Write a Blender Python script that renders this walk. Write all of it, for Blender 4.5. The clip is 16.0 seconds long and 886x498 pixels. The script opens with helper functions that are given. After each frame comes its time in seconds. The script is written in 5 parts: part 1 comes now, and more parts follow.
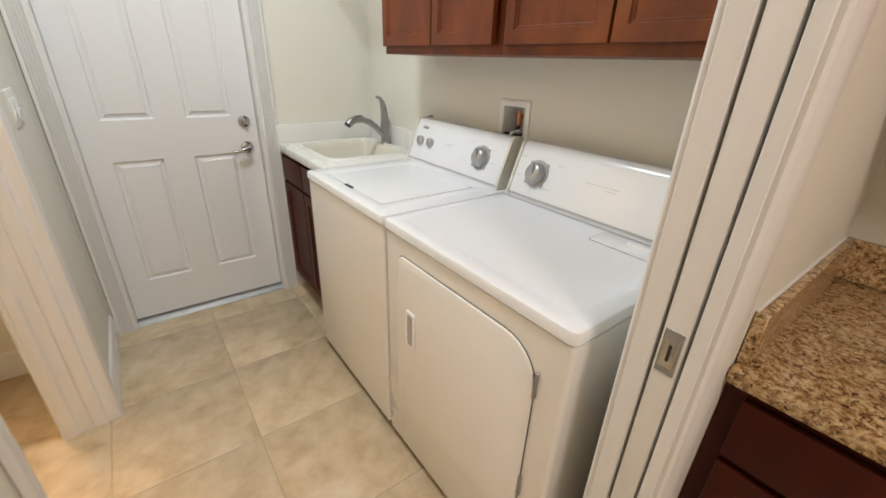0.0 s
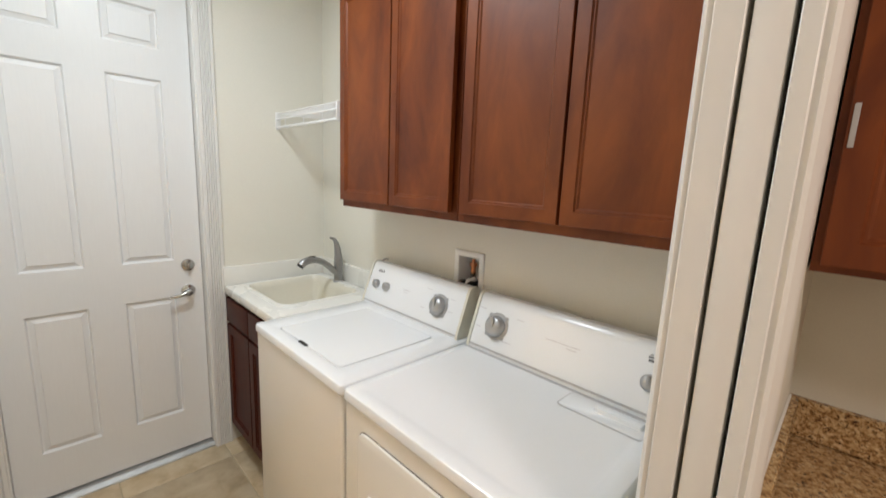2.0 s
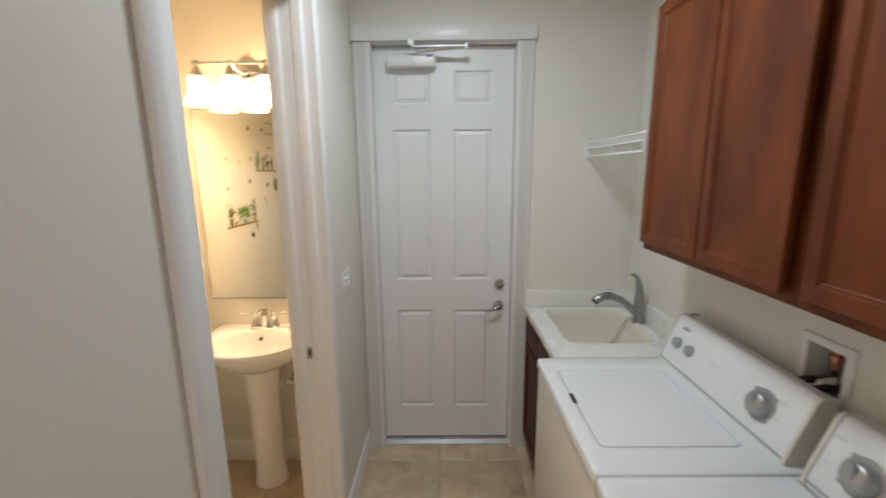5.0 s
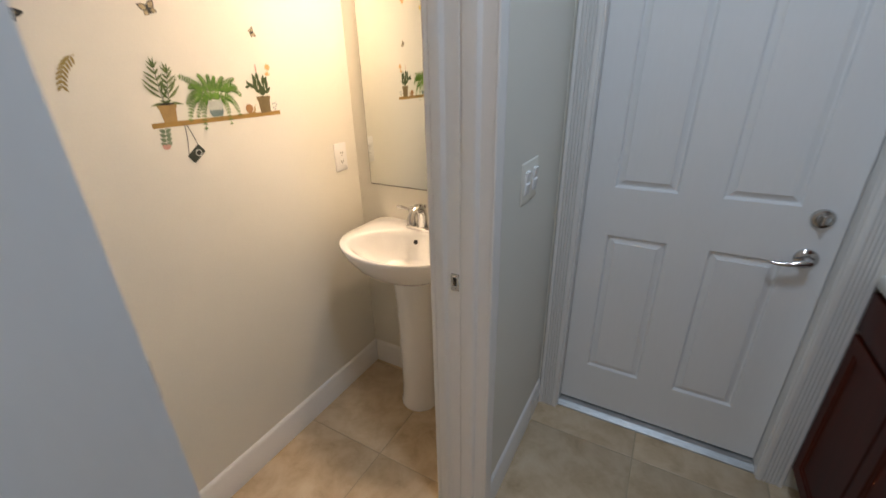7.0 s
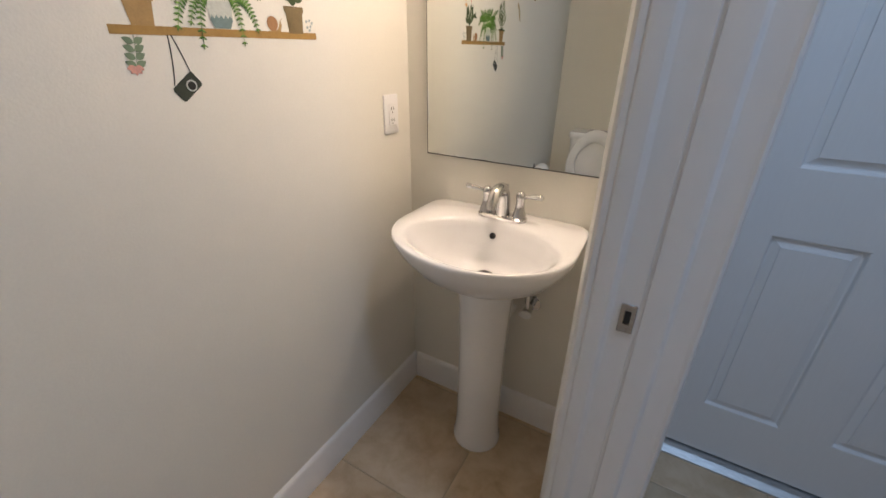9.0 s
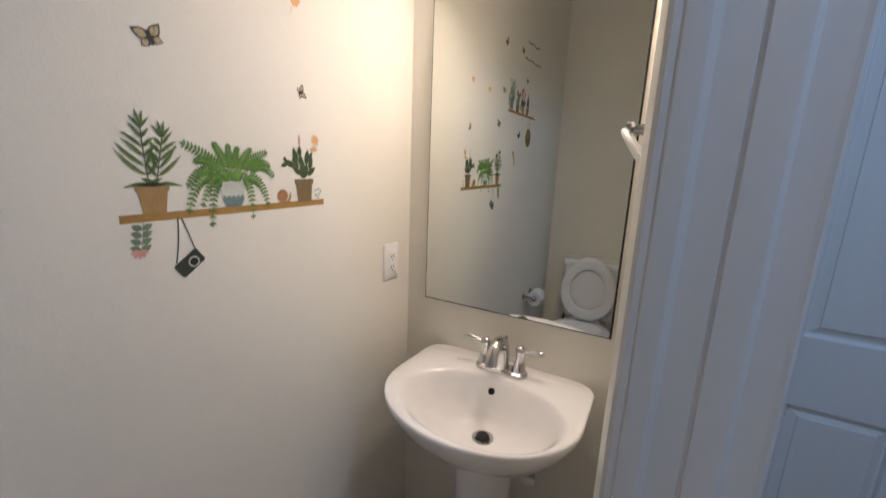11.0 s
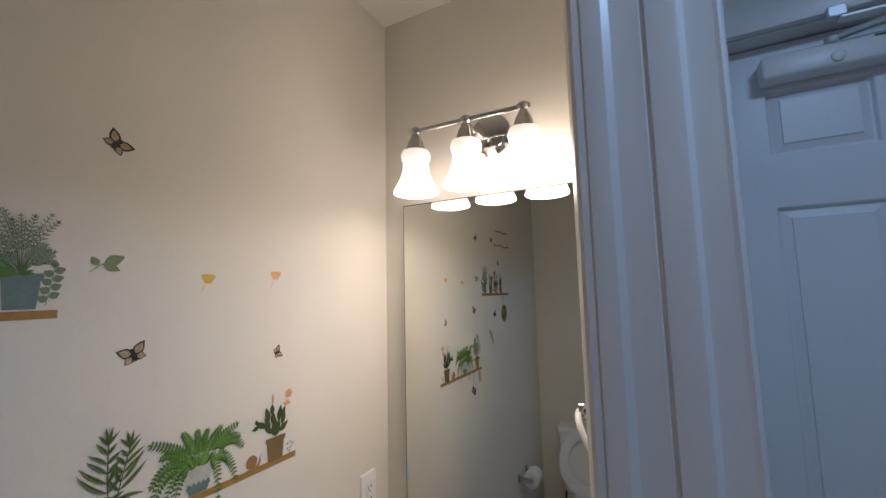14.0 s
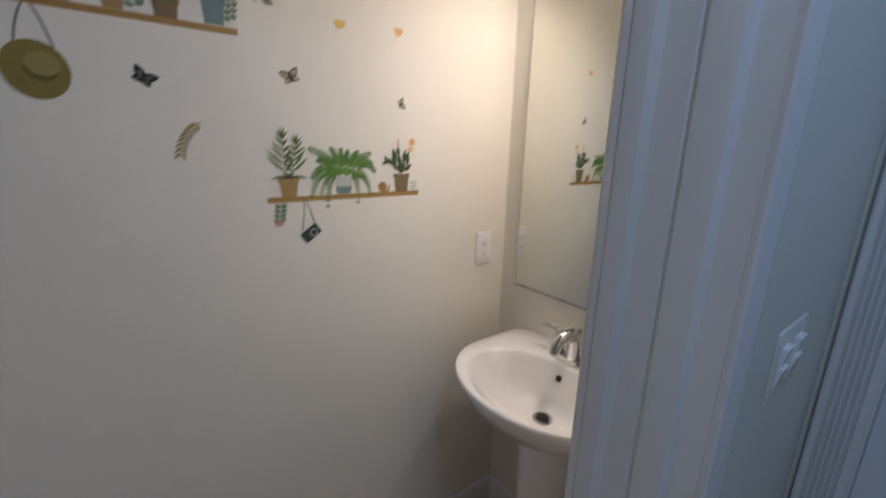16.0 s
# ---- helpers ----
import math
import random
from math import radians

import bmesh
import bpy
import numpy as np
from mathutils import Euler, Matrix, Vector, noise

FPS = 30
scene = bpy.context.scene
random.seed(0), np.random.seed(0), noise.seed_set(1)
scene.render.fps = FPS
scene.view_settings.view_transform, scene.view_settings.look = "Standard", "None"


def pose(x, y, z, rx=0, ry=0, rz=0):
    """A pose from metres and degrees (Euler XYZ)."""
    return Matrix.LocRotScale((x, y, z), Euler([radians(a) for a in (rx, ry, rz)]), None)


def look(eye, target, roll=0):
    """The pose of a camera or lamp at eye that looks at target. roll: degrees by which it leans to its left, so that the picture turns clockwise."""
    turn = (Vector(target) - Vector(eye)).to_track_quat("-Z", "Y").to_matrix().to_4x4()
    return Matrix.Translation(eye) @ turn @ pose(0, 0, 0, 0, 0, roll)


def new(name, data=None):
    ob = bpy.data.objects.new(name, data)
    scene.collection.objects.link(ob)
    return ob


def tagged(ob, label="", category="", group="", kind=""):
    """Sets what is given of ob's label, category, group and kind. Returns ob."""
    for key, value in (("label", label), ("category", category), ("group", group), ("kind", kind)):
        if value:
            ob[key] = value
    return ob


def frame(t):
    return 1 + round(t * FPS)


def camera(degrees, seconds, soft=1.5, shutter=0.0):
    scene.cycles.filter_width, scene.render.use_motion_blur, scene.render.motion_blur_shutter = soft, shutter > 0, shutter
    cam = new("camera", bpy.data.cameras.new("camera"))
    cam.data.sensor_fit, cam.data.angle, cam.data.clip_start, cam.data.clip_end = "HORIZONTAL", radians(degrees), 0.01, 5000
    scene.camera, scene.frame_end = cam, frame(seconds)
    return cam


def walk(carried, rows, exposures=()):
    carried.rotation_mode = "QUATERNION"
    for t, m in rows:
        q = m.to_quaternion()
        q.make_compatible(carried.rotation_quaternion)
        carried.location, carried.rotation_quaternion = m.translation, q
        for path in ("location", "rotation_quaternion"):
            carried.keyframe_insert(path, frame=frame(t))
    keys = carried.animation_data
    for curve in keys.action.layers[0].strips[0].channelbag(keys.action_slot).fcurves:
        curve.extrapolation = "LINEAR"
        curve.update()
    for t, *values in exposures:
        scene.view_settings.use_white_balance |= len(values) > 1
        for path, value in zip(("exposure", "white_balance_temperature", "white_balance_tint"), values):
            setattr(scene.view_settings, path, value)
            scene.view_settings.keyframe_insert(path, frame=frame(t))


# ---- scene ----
cam = camera(95.2, 16.0, shutter=0.5)
PATH = [
    (0, (0.21, 0.493, 1.384), (1.316, 1.936, 0.548), 2.1),
    (0.5, (0.21, 0.536, 1.389), (1.425, 1.942, 0.649), 2.8),
    (1, (0.222, 0.556, 1.441), (1.506, 1.959, 0.822), 2.9),
    (1.5, (0.236, 0.571, 1.493), (1.572, 1.979, 1.01), 2.7),
    (2, (0.207, 0.583, 1.55), (1.596, 1.982, 1.214), 2.4),
    (2.5, (0.207, 0.595, 1.605), (1.599, 2.016, 1.392), 1.8),
    (3, (0.198, 0.59, 1.654), (1.562, 2.048, 1.54), 1.5),
    (3.5, (0.216, 0.565, 1.696), (1.446, 2.139, 1.605), 1.2),
    (4, (0.29, 0.552, 1.724), (1.173, 2.337, 1.546), 0.3),
    (4.5, (0.385, 0.577, 1.727), (0.802, 2.514, 1.457), -0.2),
    (5, (0.395, 0.624, 1.733), (0.382, 2.588, 1.353), -0.5),
    (5.2, (0.379, 0.657, 1.717), (0.231, 2.607, 1.298), -0.3),
    (7.3, (0.208, 1.47, 1.467), (-0.728, 3.015, 0.61), -1.0),
    (7.5, (0.148, 1.516, 1.443), (-0.795, 3.042, 0.558), -0.9),
    (8, (-0.005, 1.579, 1.385), (-0.897, 3.1, 0.442), -0.1),
    (8.2, (-0.057, 1.592, 1.353), (-0.938, 3.116, 0.404), 0.1),
    (10.3, (-0.229, 1.682, 1.406), (-1.161, 3.342, 0.792), 2.6),
    (10.5, (-0.23, 1.687, 1.429), (-1.172, 3.36, 0.869), 2.5),
    (11, (-0.234, 1.693, 1.493), (-1.191, 3.396, 1.063), 2.2),
    (11.5, (-0.234, 1.698, 1.545), (-1.192, 3.428, 1.245), 1.9),
    (12, (-0.229, 1.701, 1.595), (-1.173, 3.457, 1.438), 1.6),
    (12.5, (-0.223, 1.695, 1.624), (-1.147, 3.469, 1.613), 1.0),
    (13, (-0.217, 1.696, 1.669), (-1.134, 3.47, 1.767), 0.3),
    (13.5, (-0.209, 1.692, 1.712), (-1.114, 3.468, 1.888), -0.4),
    (14, (-0.18, 1.686, 1.767), (-1.111, 3.444, 1.976), -1.3),
    (14.5, (-0.142, 1.679, 1.748), (-1.162, 3.395, 1.865), -1.7),
    (15, (-0.095, 1.701, 1.671), (-1.244, 3.337, 1.617), -1.6),
    (15.5, (-0.032, 1.727, 1.599), (-1.369, 3.184, 1.304), -0.1),
    (16, (0.04, 1.745, 1.517), (-1.504, 2.917, 1.026), 1.4),
]

# exposure in stops, white balance
EXPO = [(0.0, 2.18, 7750, 18), (3.5, 2.07, 7750, 18), (4.2, 1.76, 7550, 18), (5.2, 1.45, 7400, 18), (7.3, 1.07, 6100, 17), (8.2, 1.02, 5620, 17), (10.3, 0.69, 5250, 17), (12.0, 0.27, 5000, 17), (14.0, -0.02, 5000, 17), (16.0, 0.24, 5000, 16)]
walk(cam, [(t, look(eye, target, roll)) for t, eye, target, roll in PATH], EXPO)

# ---- world and lamps ----
world = bpy.data.worlds.new("world")
world.use_nodes = True
world.node_tree.nodes["Background"].inputs[0].default_value = (0.6, 0.7, 0.85, 1)
world.node_tree.nodes["Background"].inputs[1].default_value = 0.05
scene.world = world


def lamp(name, kind, m, power, color, size=0.1):
    data = bpy.data.lights.new(name, kind)
    data.energy, data.color = power, color
    if kind == "AREA":
        data.shape, data.size = "DISK", size
    else:
        data.shadow_soft_size = size
    ob = new(name, data)
    ob.matrix_world = m
    return ob


CEIL = 2.735
lamp("laundry_ceiling_lamp", "AREA", pose(0.44, 1.93, CEIL - 0.03), 4.4, (0.78, 1.0, 1.19), 0.28)
lamp("kitchen_ceiling_lamp", "AREA", pose(0.2, -0.75, CEIL - 0.03), 6.6, (0.95, 0.93, 0.94), 0.5)
for bulb_x, bulb_power in ((-0.803, 0.12), (-0.636, 0.5), (-0.467, 2.3)):
    lamp("vanity_bulb", "AREA", pose(bulb_x, 2.70, 2.066), bulb_power, (1.0, 0.74, 0.48), 0.118)


# ---- materials ----
def mat(name, col, rough=0.5, metal=0.0, var=0.05, scale=6.0, fine=90.0, bump=0.1, dist=0.001, coat=0.0, rvar=0.08, stretch=(1, 1, 1)):
    m = bpy.data.materials.new(name)
    m.use_nodes = True
    nt = m.node_tree
    n, ln = nt.nodes, nt.links
    b = n["Principled BSDF"]
    tc = n.new("ShaderNodeTexCoord")
    mp = n.new("ShaderNodeMapping")
    mp.inputs["Scale"].default_value = stretch
    ln.new(tc.outputs["Object"], mp.inputs[0])
    big, small = n.new("ShaderNodeTexNoise"), n.new("ShaderNodeTexNoise")
    big.inputs["Scale"].default_value, small.inputs["Scale"].default_value = scale, fine
    big.inputs["Detail"].default_value, small.inputs["Detail"].default_value = 4, 3
    for t in (big, small):
        ln.new(mp.outputs[0], t.inputs["Vector"])
    add = n.new("ShaderNodeMath")
    add.operation = "ADD"
    ln.new(big.outputs["Fac"], add.inputs[0])
    ln.new(small.outputs["Fac"], add.inputs[1])
    rng = n.new("ShaderNodeMapRange")
    rng.inputs["From Min"].default_value, rng.inputs["From Max"].default_value = 0.6, 1.4
    ln.new(add.outputs[0], rng.inputs[0])
    mix = n.new("ShaderNodeMix")
    mix.data_type = "RGBA"
    mix.inputs["A"].default_value = (*[max(0, c * (1 - var)) for c in col], 1)
    mix.inputs["B"].default_value = (*[min(1, c * (1 + var)) for c in col], 1)
    ln.new(rng.outputs[0], mix.inputs["Factor"])
    ln.new(mix.outputs["Result"], b.inputs["Base Color"])
    rr = n.new("ShaderNodeMapRange")
    rr.inputs["To Min"].default_value, rr.inputs["To Max"].default_value = max(0.02, rough - rvar), min(1, rough + rvar)
    ln.new(big.outputs["Fac"], rr.inputs[0])
    ln.new(rr.outputs[0], b.inputs["Roughness"])
    b.inputs["Metallic"].default_value = metal
    b.inputs["Coat Weight"].default_value = coat
    b.inputs["Coat Roughness"].default_value = 0.12
    if bump:
        bp = n.new("ShaderNodeBump")
        bp.inputs["Strength"].default_value, bp.inputs["Distance"].default_value = bump, dist
        ln.new(small.outputs["Fac"], bp.inputs["Height"])
        ln.new(bp.outputs[0], b.inputs["Normal"])
    return m


def ramp_mat(name, stops, rough, scale, detail=6, bump=0.05, dist=0.001, stretch=(1, 1, 1), speck=None, coat=0.0, random_piece=False, distort=0.0):
    """A mottled surface: noise through a colour ramp, with dark specks where given."""
    m = bpy.data.materials.new(name)
    m.use_nodes = True
    nt = m.node_tree
    n, ln = nt.nodes, nt.links
    b = n["Principled BSDF"]
    tc, mp = n.new("ShaderNodeTexCoord"), n.new("ShaderNodeMapping")
    mp.inputs["Scale"].default_value = stretch
    ln.new(tc.outputs["Object"], mp.inputs[0])
    nz = n.new("ShaderNodeTexNoise")
    nz.noise_dimensions = "4D"
    nz.inputs["Scale"].default_value, nz.inputs["Detail"].default_value, nz.inputs["Roughness"].default_value = scale, detail, 0.6
    nz.inputs["Distortion"].default_value = distort
    ln.new(mp.outputs[0], nz.inputs["Vector"])
    if random_piece:
        oi, mu = n.new("ShaderNodeObjectInfo"), n.new("ShaderNodeMath")
        mu.operation = "MULTIPLY"
        mu.inputs[1].default_value = 40
        ln.new(oi.outputs["Random"], mu.inputs[0])
        ln.new(mu.outputs[0], nz.inputs["W"])
    cr = n.new("ShaderNodeValToRGB")
    els = cr.color_ramp.elements
    while len(els) < len(stops):
        els.new(0.5)
    for e, (p, c) in zip(els, stops):
        e.position, e.color = p, (*c, 1)
    ln.new(nz.outputs["Fac"], cr.inputs[0])
    out = cr.outputs[0]
    if speck:
        sc, lim, col = speck
        v = n.new("ShaderNodeTexNoise")
        v.inputs["Scale"].default_value, v.inputs["Detail"].default_value = sc, 3
        v.inputs["Distortion"].default_value = 1.0
        ln.new(mp.outputs[0], v.inputs["Vector"])
        r2 = n.new("ShaderNodeMapRange")
        r2.inputs["From Min"].default_value, r2.inputs["From Max"].default_value = lim, lim + 0.06
        ln.new(v.outputs["Fac"], r2.inputs[0])
        mx = n.new("ShaderNodeMix")
        mx.data_type = "RGBA"
        mx.inputs["B"].default_value = (*col, 1)
        ln.new(r2.outputs[0], mx.inputs["Factor"])
        ln.new(out, mx.inputs["A"])
        out = mx.outputs["Result"]
    ln.new(out, b.inputs["Base Color"])
    b.inputs["Roughness"].default_value = rough
    b.inputs["Coat Weight"].default_value = coat
    b.inputs["Coat Roughness"].default_value = 0.15
    bp = n.new("ShaderNodeBump")
    bp.inputs["Strength"].default_value, bp.inputs["Distance"].default_value = bump, dist
    ln.new(nz.outputs["Fac"], bp.inputs["Height"])
    ln.new(bp.outputs[0], b.inputs["Normal"])
    return m


WALL = mat("cream wall paint", (0.80, 0.78, 0.70), 0.62, var=0.03, scale=1.6, fine=210, bump=0.22, dist=0.0012)
CEILM = mat("ceiling paint", (0.78, 0.765, 0.71), 0.8, var=0.03, scale=2, fine=160, bump=0.3, dist=0.002)
TRIM = mat("white trim gloss paint", (0.80, 0.79, 0.765), 0.32, var=0.02, scale=3, fine=60, bump=0.03, stretch=(1, 1, 0.25))
BASEW = mat("white baseboard paint", (0.88, 0.875, 0.86), 0.3, var=0.02, scale=3, fine=60, bump=0.06)
DOORM = mat("white door paint", (0.80, 0.81, 0.81), 0.38, var=0.02, scale=3, fine=150, bump=0.12, stretch=(1, 1, 0.08))
# one white finish twice: cool light tinted into tops, warm bounce into sides
ENAMEL = mat("white appliance enamel with cool light tint", (0.87, 0.895, 0.915), 0.24, var=0.012, scale=2, fine=260, bump=0.03, dist=0.0004, coat=0.3, rvar=0.03)
ENAMELB = mat("white appliance side paint with warm bounce tint", (0.87, 0.86, 0.825), 0.26, var=0.015, scale=2, fine=260, bump=0.05, dist=0.0004, rvar=0.04)
YELLOWED = mat("yellowed plastic end cap", (0.75, 0.725, 0.63), 0.45, var=0.04)
KNOB = mat("satin grey dial metal", (0.46, 0.46, 0.46), 0.40, 0.75, var=0.04, fine=300, bump=0.02, dist=0.0003)
SKIRT = mat("grey dial plastic", (0.40, 0.41, 0.42), 0.34, 0.35, var=0.05, bump=0)
DARKPR = mat("dark label printing", (0.09, 0.09, 0.10), 0.5, var=0.05, bump=0)
TEXTPR = mat("faint grey lettering", (0.60, 0.60, 0.62), 0.5, var=0.02, bump=0)
GREYM = mat("pale grey lines, seams and hollow shade", (0.45, 0.45, 0.46), 0.5, var=0.02, bump=0)
BLACK = mat("black rubber", (0.015, 0.015, 0.015), 0.5, var=0.1)
GAPM = mat("mottled dark door gap", (0.16, 0.145, 0.12), 0.8, var=0.3, scale=14, bump=0)
DARK = mat("dark gap", (0.02, 0.018, 0.015), 0.9, var=0.1, bump=0)
CHROME = mat("chrome", (0.56, 0.56, 0.565), 0.05, 1.0, var=0.02, bump=0, rvar=0.03)
NICKEL = mat("brushed nickel", (0.50, 0.49, 0.47), 0.22, 1.0, var=0.04, fine=300, bump=0.03, dist=0.0003)
STEEL = mat("stainless faucet steel", (0.36, 0.36, 0.36), 0.30, 0.9, var=0.05, fine=300, bump=0.03, dist=0.0003)
ALU = mat("worn aluminium", (0.52, 0.53, 0.53), 0.42, 1.0, var=0.25, scale=20, fine=120, stretch=(0.2, 1, 1))
SILVERED = mat("silver painted arm", (0.66, 0.67, 0.67), 0.36, 0.35, var=0.05, bump=0.02)
COPPER = mat("copper pipe", (0.62, 0.30, 0.18), 0.3, 1.0, var=0.1)
CERAMIC = mat("white glazed ceramic", (0.90, 0.90, 0.90), 0.10, var=0.01, scale=2, fine=40, bump=0.0, coat=0.4, rvar=0.03)
SOLID = mat("white solid-surface counter", (0.82, 0.815, 0.77), 0.28, var=0.015, scale=3, fine=200, bump=0.03, dist=0.0003)
BOWL = mat("cream utility basin", (0.78, 0.75, 0.65), 0.22, var=0.03, scale=5, fine=120, bump=0.03, dist=0.0003)
PLASTIC = mat("white plastic", (0.86, 0.86, 0.85), 0.3, var=0.015, bump=0.0)
WIRE = mat("white coated wire", (0.90, 0.90, 0.89), 0.35, var=0.03, bump=0.0)
PAPER = mat("white tissue paper", (0.82, 0.81, 0.79), 0.95, var=0.03, fine=300, bump=0.2)
GROUT = mat("sandy tile grout", (0.47, 0.38, 0.26), 0.9, var=0.12, scale=5, fine=300, bump=0.3)
TILE = ramp_mat("beige travertine-look tile", [(0.28, (0.43, 0.315, 0.19)), (0.42, (0.55, 0.418, 0.262)), (0.56, (0.63, 0.500, 0.335)), (0.76, (0.70, 0.590, 0.435))], 0.42, 10.5, 8, 0.06, 0.0008, coat=0.04, random_piece=True, distort=0.35)
WOOD = ramp_mat("cherry-stained maple", [(0.30, (0.092, 0.0175, 0.0046)), (0.44, (0.145, 0.0305, 0.0066)), (0.55, (0.192, 0.0435, 0.0088)), (0.70, (0.252, 0.0620, 0.0122))], 0.46, 3.6, 8, 0.06, 0.0005, stretch=(1.7, 1.7, 0.62), coat=0.03, distort=0.7)
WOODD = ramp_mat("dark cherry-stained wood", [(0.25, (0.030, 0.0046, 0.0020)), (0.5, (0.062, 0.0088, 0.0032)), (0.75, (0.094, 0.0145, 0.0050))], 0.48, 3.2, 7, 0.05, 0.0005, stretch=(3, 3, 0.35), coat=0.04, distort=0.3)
GRANITE = ramp_mat("golden brown granite", [(0.34, (0.10, 0.046, 0.020)), (0.44, (0.34, 0.190, 0.080)), (0.53, (0.54, 0.360, 0.180)), (0.66, (0.72, 0.560, 0.350))], 0.16, 95, 6, 0.02, 0.0003, speck=(120, 0.585, (0.075, 0.036, 0.018)), coat=0.25, distort=0.6)
for stained, gloss in ((WOOD, 0.36), (WOODD, 0.18)):
    stained.node_tree.nodes["Principled BSDF"].inputs["Specular IOR Level"].default_value = gloss

MIRROR = bpy.data.materials.new("silvered mirror")
MIRROR.use_nodes = True
_b = MIRROR.node_tree.nodes["Principled BSDF"]
_b.inputs["Base Color"].default_value = (0.73, 0.745, 0.705, 1)
_b.inputs["Metallic"].default_value, _b.inputs["Roughness"].default_value = 1.0, 0.012

SHADE = bpy.data.materials.new("lit frosted glass")
SHADE.use_nodes = True
_b = SHADE.node_tree.nodes["Principled BSDF"]
_b.inputs["Base Color"].default_value = (0.9, 0.87, 0.82, 1)
_b.inputs["Roughness"].default_value = 0.3
_b.inputs["Emission Color"].default_value = (1.0, 0.72, 0.45, 1)
_b.inputs["Emission Strength"].default_value = 3.0
SHADE_BRIGHT = SHADE.copy()
SHADE_BRIGHT.name = "brightly lit frosted glass"
SHADE_BRIGHT.node_tree.nodes["Principled BSDF"].inputs["Emission Strength"].default_value = 18.0

RIMG = SHADE.copy()
RIMG.name = "dimmer frosted glass"
RIMG.node_tree.nodes["Principled BSDF"].inputs["Emission Strength"].default_value = 0.9


def decal(name, col, var=0.16, scale=60):
    return mat("decal " + name, col, 0.55, var=var, scale=scale, fine=260, bump=0.0)


D_SHELF = decal("ochre", (0.36, 0.215, 0.05))
D_POT = decal("terracotta", (0.37, 0.240, 0.085))
D_POTD = decal("brown pot", (0.19, 0.138, 0.058))
D_POTS = decal("shadow in pot", (0.03, 0.025, 0.02))
D_OLIVE = decal("olive leaf", (0.195, 0.255, 0.090))
D_GREEN = decal("fern green", (0.165, 0.330, 0.040))
D_GREEND = decal("deep green", (0.048, 0.078, 0.022))
D_SAGE = decal("sage", (0.20, 0.27, 0.13))
D_GREY = decal("grey green", (0.185, 0.255, 0.155))
D_BLUE = decal("slate blue", (0.165, 0.240, 0.240))
D_CREAM = decal("pale pot", (0.55, 0.58, 0.53))
D_PINK = decal("pink", (0.62, 0.33, 0.27))
D_RED = decal("tulip red", (0.46, 0.14, 0.125))
D_ORANGE = decal("orange", (0.72, 0.41, 0.16))
D_YELLOW = decal("yellow", (0.68, 0.48, 0.06))
D_BLACK = decal("charcoal", (0.02, 0.022, 0.018))
D_CAM = decal("camera green black", (0.035, 0.045, 0.03))
D_WING = decal("butterfly wing", (0.42, 0.34, 0.20), 0.5, 160)
D_HAT = decal("olive straw", (0.24, 0.19, 0.035))
D_HATD = decal("dark straw", (0.13, 0.10, 0.022))
D_WHEAT = decal("dry yellow", (0.36, 0.27, 0.08))
D_SNAIL = decal("snail", (0.36, 0.19, 0.075))


# ---- mesh helpers ----
def box(bm, x0, x1, y0, y1, z0, z1, bev=0.0, seg=2):
    vs = [bm.verts.new((x, y, z)) for x in (x0, x1) for y in (y0, y1) for z in (z0, z1)]
    fs = [bm.faces.new([vs[i] for i in q]) for q in ((0, 1, 3, 2), (4, 6, 7, 5), (0, 4, 5, 1), (2, 3, 7, 6), (0, 2, 6, 4), (1, 5, 7, 3))]
    if bev:
        es = list({e for f in fs for e in f.edges})
        bmesh.ops.bevel(bm, geom=es, offset=bev, segments=seg, affect="EDGES", profile=0.5)
    return bm


def loft(bm, loops, cap0=True, cap1=True, closed=True):
    rings = [[bm.verts.new(p) for p in lp] for lp in loops]
    for a, b in zip(rings, rings[1:]):
        n = len(a)
        for i in range(n if closed else n - 1):
            j = (i + 1) % n
            bm.faces.new((a[i], a[j], b[j], b[i]))
    if cap0:
        bm.faces.new(list(reversed(rings[0])))
    if cap1:
        bm.faces.new(rings[-1])
    return bm


def rr(u0, u1, v0, v1, r, n=5, inset=0.0):
    """A rounded rectangle's outline, with one radius or four (from u1 v1, anticlockwise)."""
    rs = r if isinstance(r, (tuple, list)) else (r,) * 4
    u0, u1, v0, v1 = u0 + inset, u1 - inset, v0 + inset, v1 - inset
    out = []
    for (cu, cv, su, sv), q, a0 in zip(((u1, v1, -1, -1), (u0, v1, 1, -1), (u0, v0, 1, 1), (u1, v0, -1, 1)), rs, (0, 90, 180, 270)):
        q = max(q - inset, 0.0008)
        for k in range(n + 1):
            a = radians(a0 + 90 * k / n)
            out.append((cu + su * q + q * math.cos(a), cv + sv * q + q * math.sin(a)))
    return out


def circ(u, v, r, n=20, rv=None):
    return [(u + r * math.cos(2 * math.pi * k / n), v + (rv or r) * math.sin(2 * math.pi * k / n)) for k in range(n)]


def tube(bm, pts, r, n=8, cap=True):
    """A round rod along points; r is one radius or one for each point."""
    pts = [Vector(p) for p in pts]
    rad = r if isinstance(r, (list, tuple)) else [r] * len(pts)
    loops, side = [], None
    for i, p in enumerate(pts):
        d = (pts[min(i + 1, len(pts) - 1)] - pts[max(i - 1, 0)]).normalized()
        if side is None:
            side = d.orthogonal().normalized()
        side = (side - d * side.dot(d)).normalized()
        up = d.cross(side)
        loops.append([p + (side * math.cos(2 * math.pi * k / n) + up * math.sin(2 * math.pi * k / n)) * rad[i] for k in range(n)])
    return loft(bm, loops, cap, cap)


